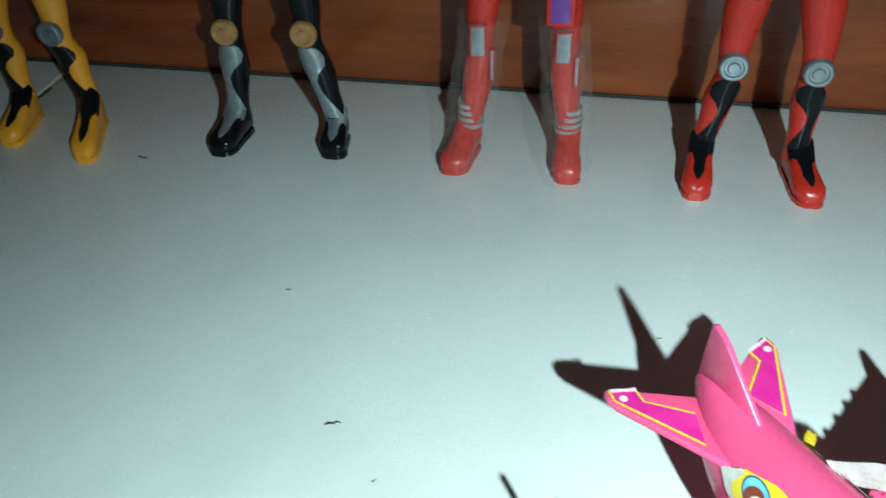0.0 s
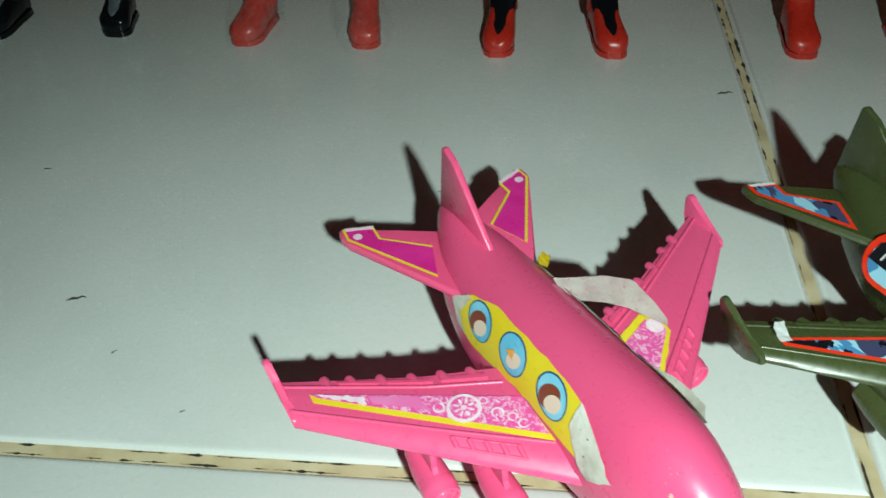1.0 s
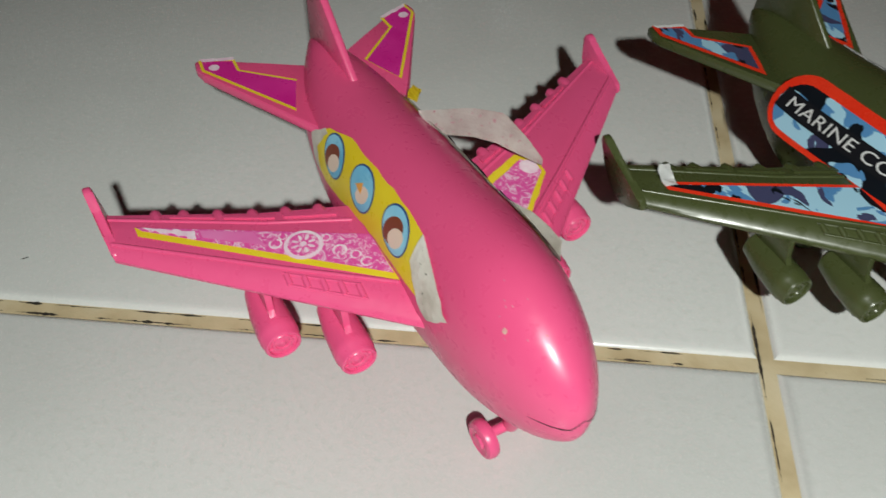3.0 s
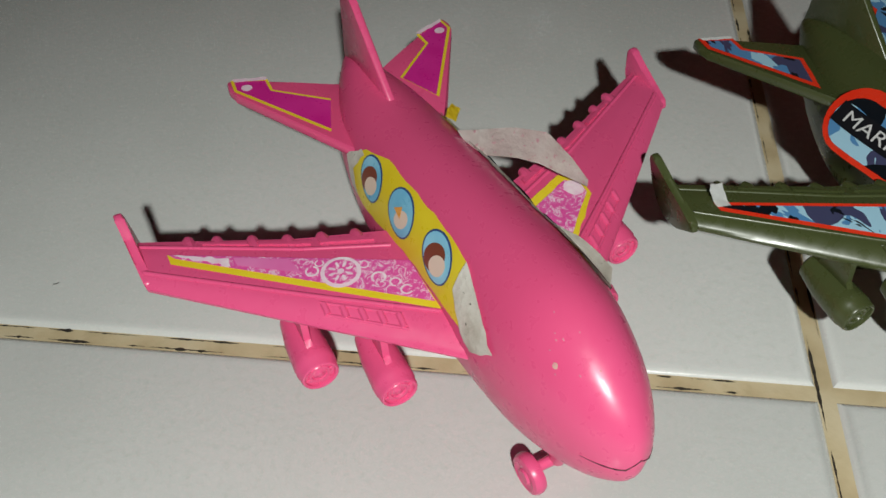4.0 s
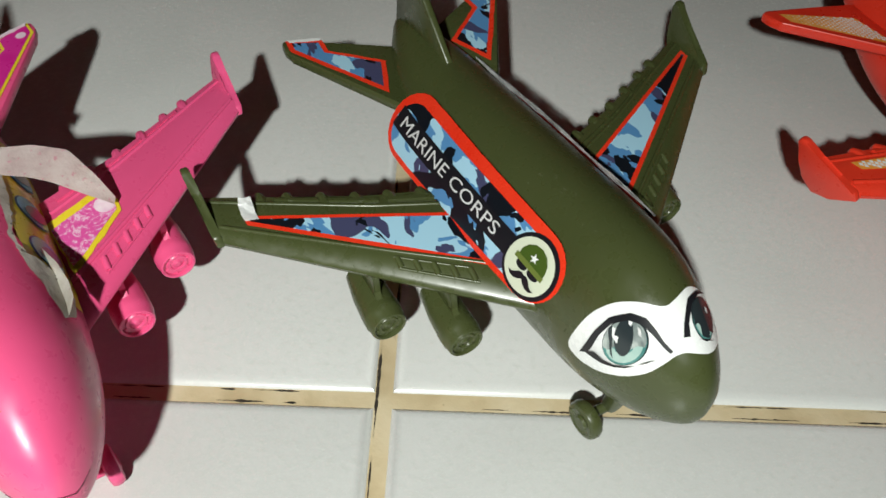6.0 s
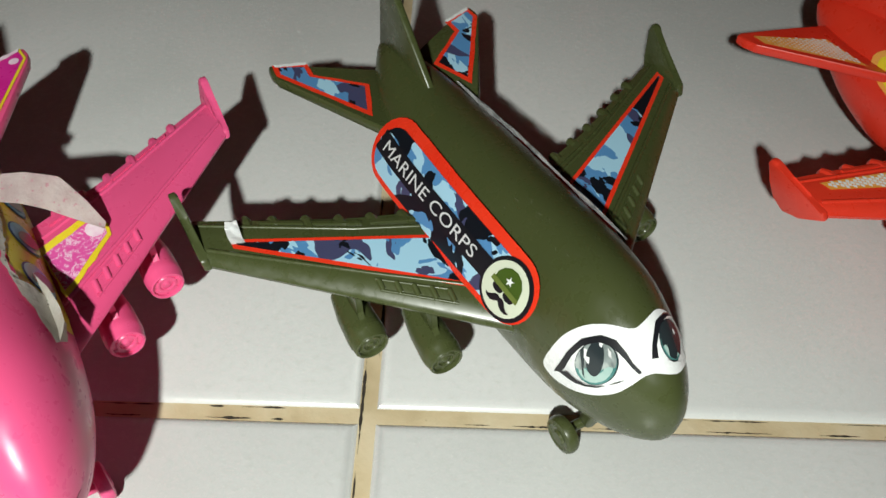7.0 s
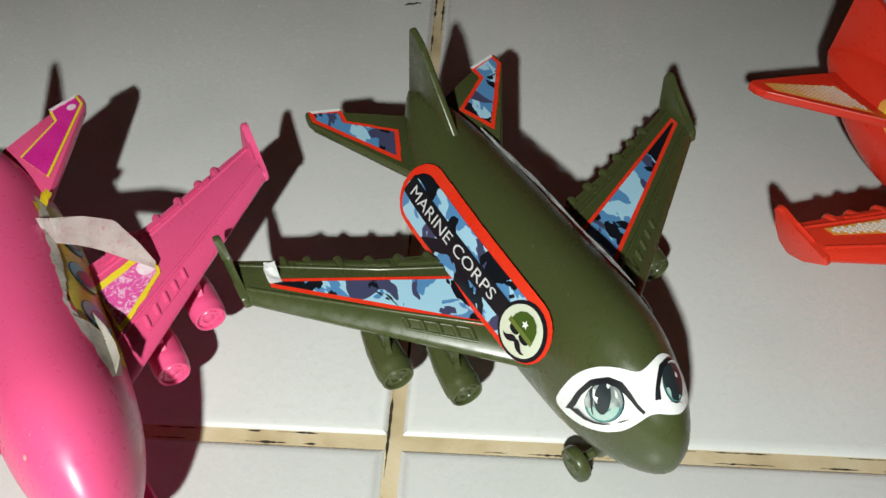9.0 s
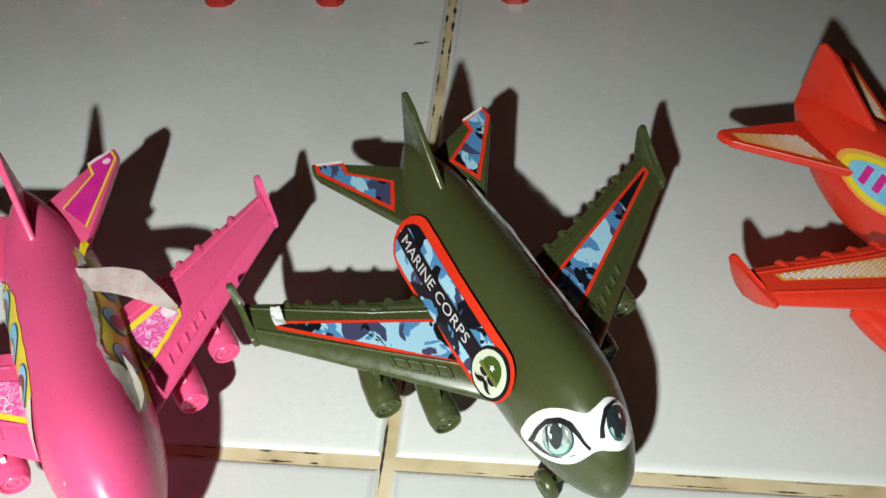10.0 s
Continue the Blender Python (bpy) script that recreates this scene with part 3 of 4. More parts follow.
for side in (-1, 1):
    if side < 0:
        strip = wing_strip(side, 0.288, 0.406, 0.118, 0.093, 0.476)
        st = lay("wing_sticker", strip, on_wing, L1, YELLOW, pink, "magenta sticker with a yellow edge and pale lace pattern")
        lay("print", [(0.288, side * 0.118), (0.388, side * 0.120), (0.097, side * 0.466), (0.082, side * 0.475)], on_wing, L2, LACE, st)
        lay("worn_patch", ragged([(0.140, side * 0.385), (0.160, side * 0.388), (0.102, side * 0.455), (0.089, side * 0.466)], 0.003, 0.01, 8), on_wing, L3, PALE_PRINT, st)
        lay("medallion", oval(0.259, side * 0.230, 0.034, 0.034), on_wing, L3, PALE_PRINT, st)
        lay("medallion_ring", oval(0.259, side * 0.230, 0.027, 0.027), on_wing, L4, LACE, st)
        for k in range(8):
            q = 2 * math.pi * k / 8
            lay("petal", oval(0.259 + 0.0155 * math.cos(q), side * 0.230 + 0.0155 * math.sin(q), 0.0065, 0.0028, 10, q), on_wing, L5, PALE_PRINT, st)
        lay("medallion_centre", oval(0.259, side * 0.230, 0.006, 0.006, 12), on_wing, L5, PALE_PRINT, st)
        for x, y, r in ((0.300, 0.180, 0.013), (0.322, 0.160, 0.010), (0.236, 0.272, 0.012), (0.262, 0.190, 0.009), (0.225, 0.255, 0.008), (0.345, 0.150, 0.011)):
            lay("scroll", [(x + c * r * math.cos(q), side * y + c * r * math.sin(q)) for c, ks in ((1.0, range(15)), (0.70, range(14, -1, -1))) for q in (0.4 + x * 40 + 0.38 * k for k in ks)], on_wing, L4, PALE_PRINT, st)
        lay("plain_patch", [(0.190, side * 0.296), (0.230, side * 0.288), (0.163, side * 0.378), (0.143, side * 0.378)], on_wing, L3, MAGENTA, st)
    else:
        st = lay("wing_sticker", ragged([(0.262, 0.118), (0.398, 0.130), (0.366, 0.166), (0.292, 0.240), (0.262, 0.243), (0.222, 0.213)], 0.002, 0.02, 9), on_wing, L1, YELLOW, pink, "half-peeled magenta sticker with a yellow edge")
        lay("print", ragged([(0.282, 0.122), (0.380, 0.132), (0.354, 0.164), (0.286, 0.234), (0.264, 0.236), (0.240, 0.216)], 0.002, 0.02, 10), on_wing, L2, LACE, st)
        lay("medallion", oval(0.266, 0.218, 0.020, 0.017), on_wing, L3, PALE_PRINT, st)
    ts = lay("tail_sticker", tail_strip(side), on_tail, L1, YELLOW, pink, "purple sticker with thin yellow edges")
    rim, inner = tail_strip(side), shrink(tail_strip(side), 0.0060)
    for n, m in ((0, 1), (1, 0)):
        inner[n] = (rim[n][0] * 0.93 + rim[m][0] * 0.07, rim[n][1] * 0.93 + rim[m][1] * 0.07)
    lay("print", inner, on_tail, L2, PURPLE_PRINT, ts)
    lay("flower", oval(-0.252, side * 0.216, 0.011, 0.011, 12), on_tail, L3, PALE_PRINT, ts)
    lay("worn_edge", ragged([(-0.290, side * 0.236), (-0.278, side * 0.232), (-0.262, side * 0.172), (-0.272, side * 0.168)], 0.002, 0.008, 11), on_tail, L4, PALE_PRINT, ts)
# the sticker of the other side, torn half away
left_line = on_body(57.0)
rs = lay("window_sticker", ragged(xa([(0.05, 38), (0.14, 38), (0.24, 42), (0.36, 38), (0.47, 44), (0.52, 62), (0.50, 84), (0.30, 86), (0.12, 86), (0.05, 70)], 57), 0.004, 0.015, 12), left_line, L1, YELLOW, pink, "torn yellow sticker with round windows")
for x in (0.17, 0.29, 0.41):
    rim = lay("porthole", oval(x, q_of(60, 57), 0.044, 0.031, turn=0.45), left_line, L2, DEEP_BLUE_PRINT, rs, "round printed window with a dark rim")
    lay("sky", oval(x, q_of(60, 57), 0.040, 0.0275, turn=0.45), left_line, L3, SKY_PRINT, rim)
    lay("brown_shape", oval(x + 0.004, q_of(62, 57), 0.022, 0.024, turn=0.5), left_line, L4, BROWN_PRINT, rim)
lay("torn_edge", ragged(xa([(0.03, 42), (0.14, 37), (0.30, 34), (0.40, 33), (0.48, 40), (0.48, 45), (0.40, 37), (0.30, 41), (0.14, 45), (0.05, 50)], 57), 0.004, 0.012, 13), left_line, L3, PAPER, rs, "white torn backing paper")
lay("torn_edge", ragged(xa([(0.43, 36), (0.48, 40), (0.572, 55), (0.555, 66), (0.50, 72), (0.45, 52)], 57), 0.003, 0.015, 14), left_line, L4, PAPER, rs, "white torn backing paper")


def ribbon(points, widths, mat, parent, label):
    """A loose, bent strip of paper: its middle line, and the half width across at each point."""
    bm = bmesh.new()
    n = 24
    rows = []
    for k in range(n + 1):
        s = k / n * (len(points) - 1)
        i = min(int(s), len(points) - 2)
        u = s - i
        u = u * u * (3 - 2 * u) * 0.35 + u * 0.65
        a, b = Vector(points[i]), Vector(points[i + 1])
        wa, wb = Vector(widths[i]), Vector(widths[i + 1])
        mid, w = a.lerp(b, u), wa.lerp(wb, u)
        rows.append([bm.verts.new(mid + w * c + Vector((0, 0, 0.0014 * math.sin(3 * c + 0.45 * k)))) for c in (-1, -0.5, 0, 0.5, 1)])
    for r, q in zip(rows, rows[1:]):
        for k in range(4):
            bm.faces.new((r[k], r[k + 1], q[k + 1], q[k]))
    geom = bmesh.ops.solidify(bm, geom=bm.faces[:], thickness=0.002)
    return part("peeled_strip", bm, mat, parent, label, size=TENTH)


ribbon([(0.150, 0.070, 0.366), (0.180, 0.092, 0.378), (0.212, 0.136, 0.382), (0.245, 0.180, 0.376), (0.278, 0.212, 0.346), (0.305, 0.236, 0.316)],
       [(0.024, 0.002, -0.010), (0.025, -0.004, -0.010), (0.024, -0.014, -0.011), (0.022, -0.020, -0.012), (0.014, -0.012, -0.008), (0.005, -0.004, -0.002)], PINK_PAPER, pink, "curled strip of peeled sticker, pale backing outwards")
ribbon([(0.060, 0.088, 0.348), (0.050, 0.098, 0.356), (0.044, 0.108, 0.360)], [(0.012, 0.004, 0), (0.013, 0.005, 0), (0.010, 0.004, 0)], YELLOW, pink, "small curled yellow scrap of sticker")
ribbon([(0.400, 0.097, 0.364), (0.460, 0.108, 0.370), (0.515, 0.112, 0.374), (0.552, 0.109, 0.376)], [(0.003, -0.003, -0.003), (0.007, -0.006, -0.006), (0.011, -0.008, -0.007), (0.012, -0.009, -0.006)], PAPER, pink, "rolled flap of torn sticker backing")
# open seam at the tip of the nose: its shade is a dark thread laid on the skin
bm = bmesh.new()
tube(bm, [body_point(x, a, 0.0004) for x, a in ((0.742, -90), (0.758, -90), (0.772, -90), (0.784, -90), (0.791, -90), (0.795, -60), (0.7962, 0), (0.795, 60), (0.790, 90), (0.780, 90), (0.765, 90))], [0.0003, 0.0007, 0.0011, 0.0013, 0.0012, 0.0010, 0.0010, 0.0010, 0.0010, 0.0007, 0.0003], 6)
part("seam", bm, GAP, pink, "dark open seam", size=TENTH)
# chipped paint on the nose
top_line = on_body(0.0)
lay("chip", ragged(oval(0.662, q_of(-40, 0), 0.0042, 0.0056, 12), 0.002, 0.003, 15), top_line, 0.0012, CHIP, pink, "pale chip in the pink plastic")
for n in range(9):
    rnd = random.Random(40 + n)
    lay("scuff", oval(0.655 + rnd.uniform(-0.05, 0.05), q_of(-20 + rnd.uniform(-25, 14), 0), 0.0012 + 0.0015 * rnd.random(), 0.0016, 7), top_line, 0.0012, SCUFF, pink)

# olive airplane
olive = toy_airplane("olive green plastic toy airplane with blue camouflage stickers and printed eyes", OLIVE, AT_OLIVE, (0.010, 0.030))
for side in (-1, 1):
    if side < 0:
        leaf = stiff(side, 33.0, 0.136, 3.2)

        def line(p, q, off, leaf=leaf):
            # a little narrower towards the nose
            return leaf(p, q * (1 - 0.30 * max(0.0, p - 0.12)) - 0.012 * max(0.0, p - 0.12), off)
        side_st = lay("side_sticker", ragged(stadium(0.068, 0.002, 0.491, -0.002, 0.068), 0.0006, 0.03, 16), line, L1, RED_PRINT, olive, "long rounded camouflage sticker with a red border")
        lay("print", stadium(0.068, -0.004, 0.487, -0.006, 0.051), line, L2, CAMO, side_st)
        b0, b1 = (0.020, -0.002), (0.455, -0.006)
        band = lay("band", [(b0[0], b0[1] - 0.021), (b1[0], b1[1] - 0.021), (b1[0], b1[1] + 0.021), (b0[0], b0[1] + 0.021)], line, L3, BLACK_PRINT, side_st, "black band")
        tilt = math.atan2(b1[1] - b0[1], b1[0] - b0[0])

        def along(x, y, off, b0=b0, tilt=tilt, line=line):
            x, y = x * 1.46 + 0.201, y
            return line(b0[0] + x * math.cos(tilt) - y * math.sin(tilt), b0[1] + x * math.sin(tilt) + y * math.cos(tilt), off)
        lettering("MARINE CORPS", 0.0352, along, L4, SILVER_TEXT, side_st, label="silver capital letters")
        cx, cy = 0.493, -0.006
        ring = lay("emblem", oval(cx, cy, 0.061, 0.061), line, L3, BLACK_PRINT, side_st, "round emblem in pale green on black")
        lay("disc", oval(cx, cy, 0.053, 0.053), line, L4, CREAM_PRINT, ring)
        cap = [(cx - 0.030, cy + 0.006), (cx - 0.030, cy + 0.018), (cx - 0.024, cy + 0.030), (cx - 0.012, cy + 0.039), (cx + 0.004, cy + 0.042), (cx + 0.019, cy + 0.037), (cx + 0.030, cy + 0.026), (cx + 0.035, cy + 0.012), (cx + 0.035, cy + 0.004)]
        lay("cap_shape", cap, line, L5, LEAF_PRINT, ring, "dark green helmet shape")
        lay("cap_band", [(cx - 0.034, cy - 0.002), (cx + 0.038, cy - 0.004), (cx + 0.038, cy + 0.006), (cx - 0.034, cy + 0.008)], line, L5 + 0.0010, PALE_LEAF_PRINT, ring)
        star = [(cx + 0.003 + (0.0095 if k % 2 else 0.004) * math.cos(math.pi * k / 5), cy + 0.020 + (0.0095 if k % 2 else 0.004) * math.sin(math.pi * k / 5)) for k in range(10)]
        lay("star", star, line, L5 + 0.0018, WHITE_PRINT, ring)
        for d in (-1, 1):
            lay("dark_lens", oval(cx + 0.003 + d * 0.0145, cy - 0.006, 0.0135, 0.0085, 12), line, L5 + 0.0004, BLACK_PRINT, ring)
            wing = [(0.000, -0.018), (0.006, -0.016), (0.013, -0.019), (0.019, -0.025), (0.025, -0.029), (0.033, -0.029), (0.026, -0.035), (0.016, -0.036), (0.007, -0.032), (0.000, -0.026)]
            lay("dark_shape", [(cx + 0.003 + d * x, cy + y) for x, y in wing], line, L5, BLACK_PRINT, ring)
    strip = wing_strip(side, 0.268, 0.412, 0.126, 0.108, 0.478) if side < 0 else wing_strip(side, 0.272, 0.392, 0.122, 0.070, 0.514)
    st = lay("wing_sticker", strip, on_wing, L1, RED_PRINT, olive, "long triangular camouflage sticker with a red border")
    lay("print", shrink(strip, 0.0085), on_wing, L2, CAMO, st)
    ts = lay("tail_sticker", ragged(tail_strip(side), 0.001, 0.02, 17), on_tail, L1, RED_PRINT, olive, "camouflage sticker with a red border")
    lay("print", shrink(tail_strip(side), 0.010), on_tail, L2, CAMO, ts)
    lay("worn_edge", ragged([(-0.290, side * 0.236), (-0.280, side * 0.234), (-0.264, side * 0.172), (-0.272, side * 0.168)], 0.002, 0.008, 18), on_tail, L3, WHITE_PRINT, ts)
ribbon([(0.136, -0.466, 0.2985), (0.122, -0.468, 0.303), (0.108, -0.467, 0.314), (0.101, -0.465, 0.323)], [(0.004, 0.012, 0)] * 3 + [(0.003, 0.010, 0)], WHITE_PRINT, olive, "curled white tip of the wing sticker")
torn = lay("side_sticker", ragged(xa([(0.26, 44), (0.36, 40), (0.47, 40), (0.50, 62), (0.40, 70), (0.10, 76), (0.0, 70), (-0.02, 58)], 57), 0.003, 0.015, 21), left_line, L2, RED_PRINT, olive, "torn red edge of a sticker")
rnd = random.Random(19)
edge = []
for k in range(15):
    edge.append(body_point(-0.04 + 0.040 * k, 45 + rnd.uniform(-3.5, 3.5), 0.006))
ribbon(edge, [(rnd.uniform(-0.003, 0.003), 0.0034 * rnd.uniform(0.2, 1.2), 0.0030 * rnd.uniform(0.0, 1.5)) for _ in edge], SILVER_PAPER, olive, "silvery torn paper edge")
# fine scratches and scuffs on the back and the nose
for n in range(16):
    rnd = random.Random(70 + n)
    x, q, turn, long = rnd.uniform(0.30, 0.74), q_of(rnd.uniform(-52, 18), 0), rnd.uniform(-0.9, 0.9), rnd.uniform(0.004, 0.013)
    dx, dq, thin = long * math.cos(turn), long * math.sin(turn), 0.0006
    lay("scratch", [(x, q - thin), (x + dx * 0.5, q + dq * 0.5 - thin), (x + dx, q + dq), (x + dx * 0.5, q + dq * 0.5 + thin)], on_body(0.0), 0.0010, OLIVE_SCUFF, olive)
# printed eyes on the nose: a white mask of two pointed ovals joined by a bridge, stuck on a little askew
eye_line = on_body(-30.0)
mask_edge = [(0.592, -95), (0.600, -79), (0.611, -60), (0.629, -44), (0.654, -30), (0.683, -16), (0.680, -2), (0.668, 17), (0.671, 32), (0.690, 48), (0.715, 55), (0.740, 45),
             (0.756, 19), (0.753, -3), (0.738, -26), (0.734, -47), (0.724, -66), (0.700, -82), (0.664, -94), (0.624, -99)]


def rounded(points, times=2):
    """Cuts the corners of an outline, so that it runs in a curve."""
    for _ in range(times):
        out = []
        for (ax, ay), (bx, by) in zip(points, points[1:] + points[:1]):
            out += [(ax * 0.78 + bx * 0.22, ay * 0.78 + by * 0.22), (ax * 0.22 + bx * 0.78, ay * 0.22 + by * 0.78)]
        points = out
    return points


mask = lay("eye_sticker", rounded(xa(mask_edge, -30)), eye_line, L1, WHITE_PRINT, olive, "white sticker with two printed eyes", step=0.012)
for cx, ca, hx, ha, vx, va, wide, strokes in (
        (0.677, -57.9, 0.026, 14.2, 0.0175, -13.9, 1.0,
         ([(-2.05, 0.02), (-1.66, -0.24), (-1.26, -0.64), (-0.65, -1.08), (0.15, -1.18), (0.80, -0.98), (1.30, -0.52), (1.65, -0.12), (2.05, 0.16), (1.95, 0.30), (1.62, 0.08), (1.25, -0.26), (0.70, -0.70), (0.10, -0.90), (-0.55, -0.80), (-1.02, -0.46), (-1.40, 0.00), (-1.66, 0.14)],
          [(-1.85, 0.02), (-1.42, 0.42), (-1.00, 0.76), (-0.46, 1.00), (0.05, 1.10), (0.55, 1.04), (0.05, 1.03), (-0.44, 0.91), (-0.90, 0.62), (-1.30, 0.20)],
          [(0.55, 1.02), (1.00, 0.90), (1.40, 0.70), (1.02, 0.84)])),
        (0.714, 19.0, 0.010, 29.0, 0.0276, -7.4, 0.52,
         ([(-0.95, 0.85), (-0.85, 0.30), (-0.62, -0.70), (-0.25, -1.12), (0.15, -1.20), (-0.15, -1.00), (-0.45, -0.55), (-0.68, 0.35), (-0.70, 0.88)],
          [(-0.40, 1.02), (0.0, 1.06), (0.40, 0.98), (0.0, 1.01)]))):
    def flat(points, cx=cx, ca=ca, hx=hx, ha=ha, vx=vx, va=va):
        return [(cx + u * hx + v * vx, q_of(ca + u * ha + v * va, -30)) for u, v in points]
    eye = lay("iris", flat(oval(0, 0, wide, 1.0)), eye_line, L2, DARK_GREY_PRINT, mask, "dark grey and teal printed iris", step=0.012)
    lay("iris_glow", flat(oval(0, 0.03, wide * 0.94, 0.94)), eye_line, L3, TEAL_PRINT, eye, step=0.012)
    lay("iris_light", flat([(wide * 0.80 * math.cos(k * math.pi / 10), 0.10 + 0.78 * math.sin(k * math.pi / 10)) for k in range(11)] + [(wide * 0.42 * math.cos(k * math.pi / 6), 0.20 + 0.28 * math.sin(k * math.pi / 6)) for k in range(6, -1, -1)]), eye_line, L3 + 0.0004, PALE_TEAL_PRINT, eye, step=0.012)
    if wide > 0.9:
        # grey foil over the upper half, a tall pupil, and highlights painted as white and silver shapes
        lay("foil", flat([(0.93 * math.cos(math.pi + k * math.pi / 14), 0.94 * math.sin(math.pi + k * math.pi / 14)) for k in range(15)] + [(0.88, 0.20), (0.60, 0.16), (0.30, 0.30), (-0.10, 0.34), (-0.40, 0.14), (-0.70, 0.22), (-0.88, 0.10)]), eye_line, L3 + 0.0008, FOIL, eye, "grey shiny foil", step=0.012)
        lay("pupil", flat(oval(-0.02, -0.20, 0.40, 0.78)), eye_line, L4, DARK_GREY_PRINT, eye, step=0.012)
        lay("dark_streak", flat([(-0.70, -0.62), (-0.52, -0.78), (-0.46, -0.30), (-0.52, 0.20), (-0.50, 0.62), (-0.60, 0.40), (-0.62, -0.10)]), eye_line, L4, DARK_GREY_PRINT, eye, step=0.012)
        lay("gleam", flat([(-0.50, -0.70), (-0.36, -0.62), (-0.40, -0.36), (-0.22, -0.26), (-0.26, 0.02), (-0.36, -0.12), (-0.48, -0.30)]), eye_line, L5, WHITE_PRINT, eye, step=0.012)
        lay("gleam", flat([(0.10, -0.96), (0.30, -0.92), (0.24, -0.66), (0.14, -0.76)]), eye_line, L5, WHITE_PRINT, eye, step=0.012)
        lay("gleam", flat([(0.50, -0.66), (0.66, -0.50), (0.72, -0.20), (0.58, -0.30)]), eye_line, L5, SILVER_PAPER, eye, step=0.012)
    else:
        lay("pupil", flat([(wide * 0.95 * math.cos(math.pi + k * math.pi / 14), 0.96 * math.sin(math.pi + k * math.pi / 14)) for k in range(15)] + [(wide * 0.80, 0.62), (wide * 0.44, 0.56), (wide * 0.38, 0.82), (wide * 0.22, 0.90), (wide * -0.26, 0.88), (wide * -0.38, 0.76), (wide * -0.42, 0.44), (wide * -0.62, 0.30), (wide * -0.84, 0.42)]), eye_line, L4, DARK_GREY_PRINT, eye, step=0.012)
        # a highlight, painted as a small silvery shape
        lay("gleam", flat([(0.10 * wide, -0.50), (0.30 * wide, -0.44), (0.34 * wide, -0.20), (0.16 * wide, -0.26)]), eye_line, L5, SILVER_PAPER, eye, step=0.012)
    for pts in strokes:
        lay("lash", flat(pts), eye_line, L5 + 0.0012, BLACK_PRINT, mask, "black printed lash line", step=0.012)

# red airplane
red = toy_airplane("bright red plastic toy airplane with orange lattice stickers", RED, AT_RED)
for side in (-1, 1):
    for kind, outline, go in (("wing_sticker", wing_strip(side, 0.262, 0.360, 0.130, 0.082, 0.480), on_wing), ("tail_sticker", [(-0.160, side * 0.095), (-0.045, side * 0.114), (-0.236, side * 0.226), (-0.270, side * 0.222)], on_tail)):
        st = lay(kind, outline, go, L1, ORANGE_PRINT, red, "orange sticker with a pale lattice of diamonds")
        bm = bmesh.new()
        inner = shrink(outline, 0.004)
        # rows of pale diamonds that grow until they meet: towards the tip on the wing, towards the root on the tail
        sides = list(zip(inner, inner[1:] + inner[:1]))
        mid = (sum(p[0] for p in inner) / len(inner), sum(p[1] for p in inner) / len(inner))
        for i in range(-40, 41):
            for j in range(-60, 61):
                p, q = mid[0] + 0.0085 * i, mid[1] + 0.0085 * (j + 0.5 * (i % 2)) 
                grow = (abs(q) - 0.20) / 0.18 if kind == "wing_sticker" else 1.15 - (abs(q) - 0.10) / 0.11
                r = 0.0074 * min(1.0, max(0.0, grow)) ** 0.6
                turns = [(e[0] - d[0]) * (q - d[1]) - (e[1] - d[1]) * (p - d[0]) for d, e in sides]
                if r < 0.002 or not (min(turns) > 0 or max(turns) < 0):
                    continue
                bm.faces.new([bm.verts.new(go(p + r * 0.8 * c, q + r * 0.55 * t, L2)) for c, t in ((1, 0), (0, 1), (-1, 0), (0, -1))])
        part("lattice", bm, WHITE_PRINT, st, "pale diamonds that fade into orange", size=TENTH)
    line = on_body(side * 54.0)
    heart = lay("side_sticker", oval(0.10, 0.0, 0.145, 0.068, 30), line, L1, ORANGE_PRINT, red, "oval orange and yellow sticker")
    lay("yellow_rim", oval(0.105, 0.0, 0.133, 0.058, 30), line, L2, YELLOW, heart)
    lay("blue_field", oval(0.11, 0.0, 0.115, 0.043, 30), line, L3, SKY_PRINT, heart)
    for k in range(4):
        lay("purple_bar", [(0.035 + 0.04 * k, -0.024), (0.055 + 0.04 * k, -0.024), (0.055 + 0.04 * k, 0.024), (0.035 + 0.04 * k, 0.024)], line, L4, PURPLE_PRINT, heart)


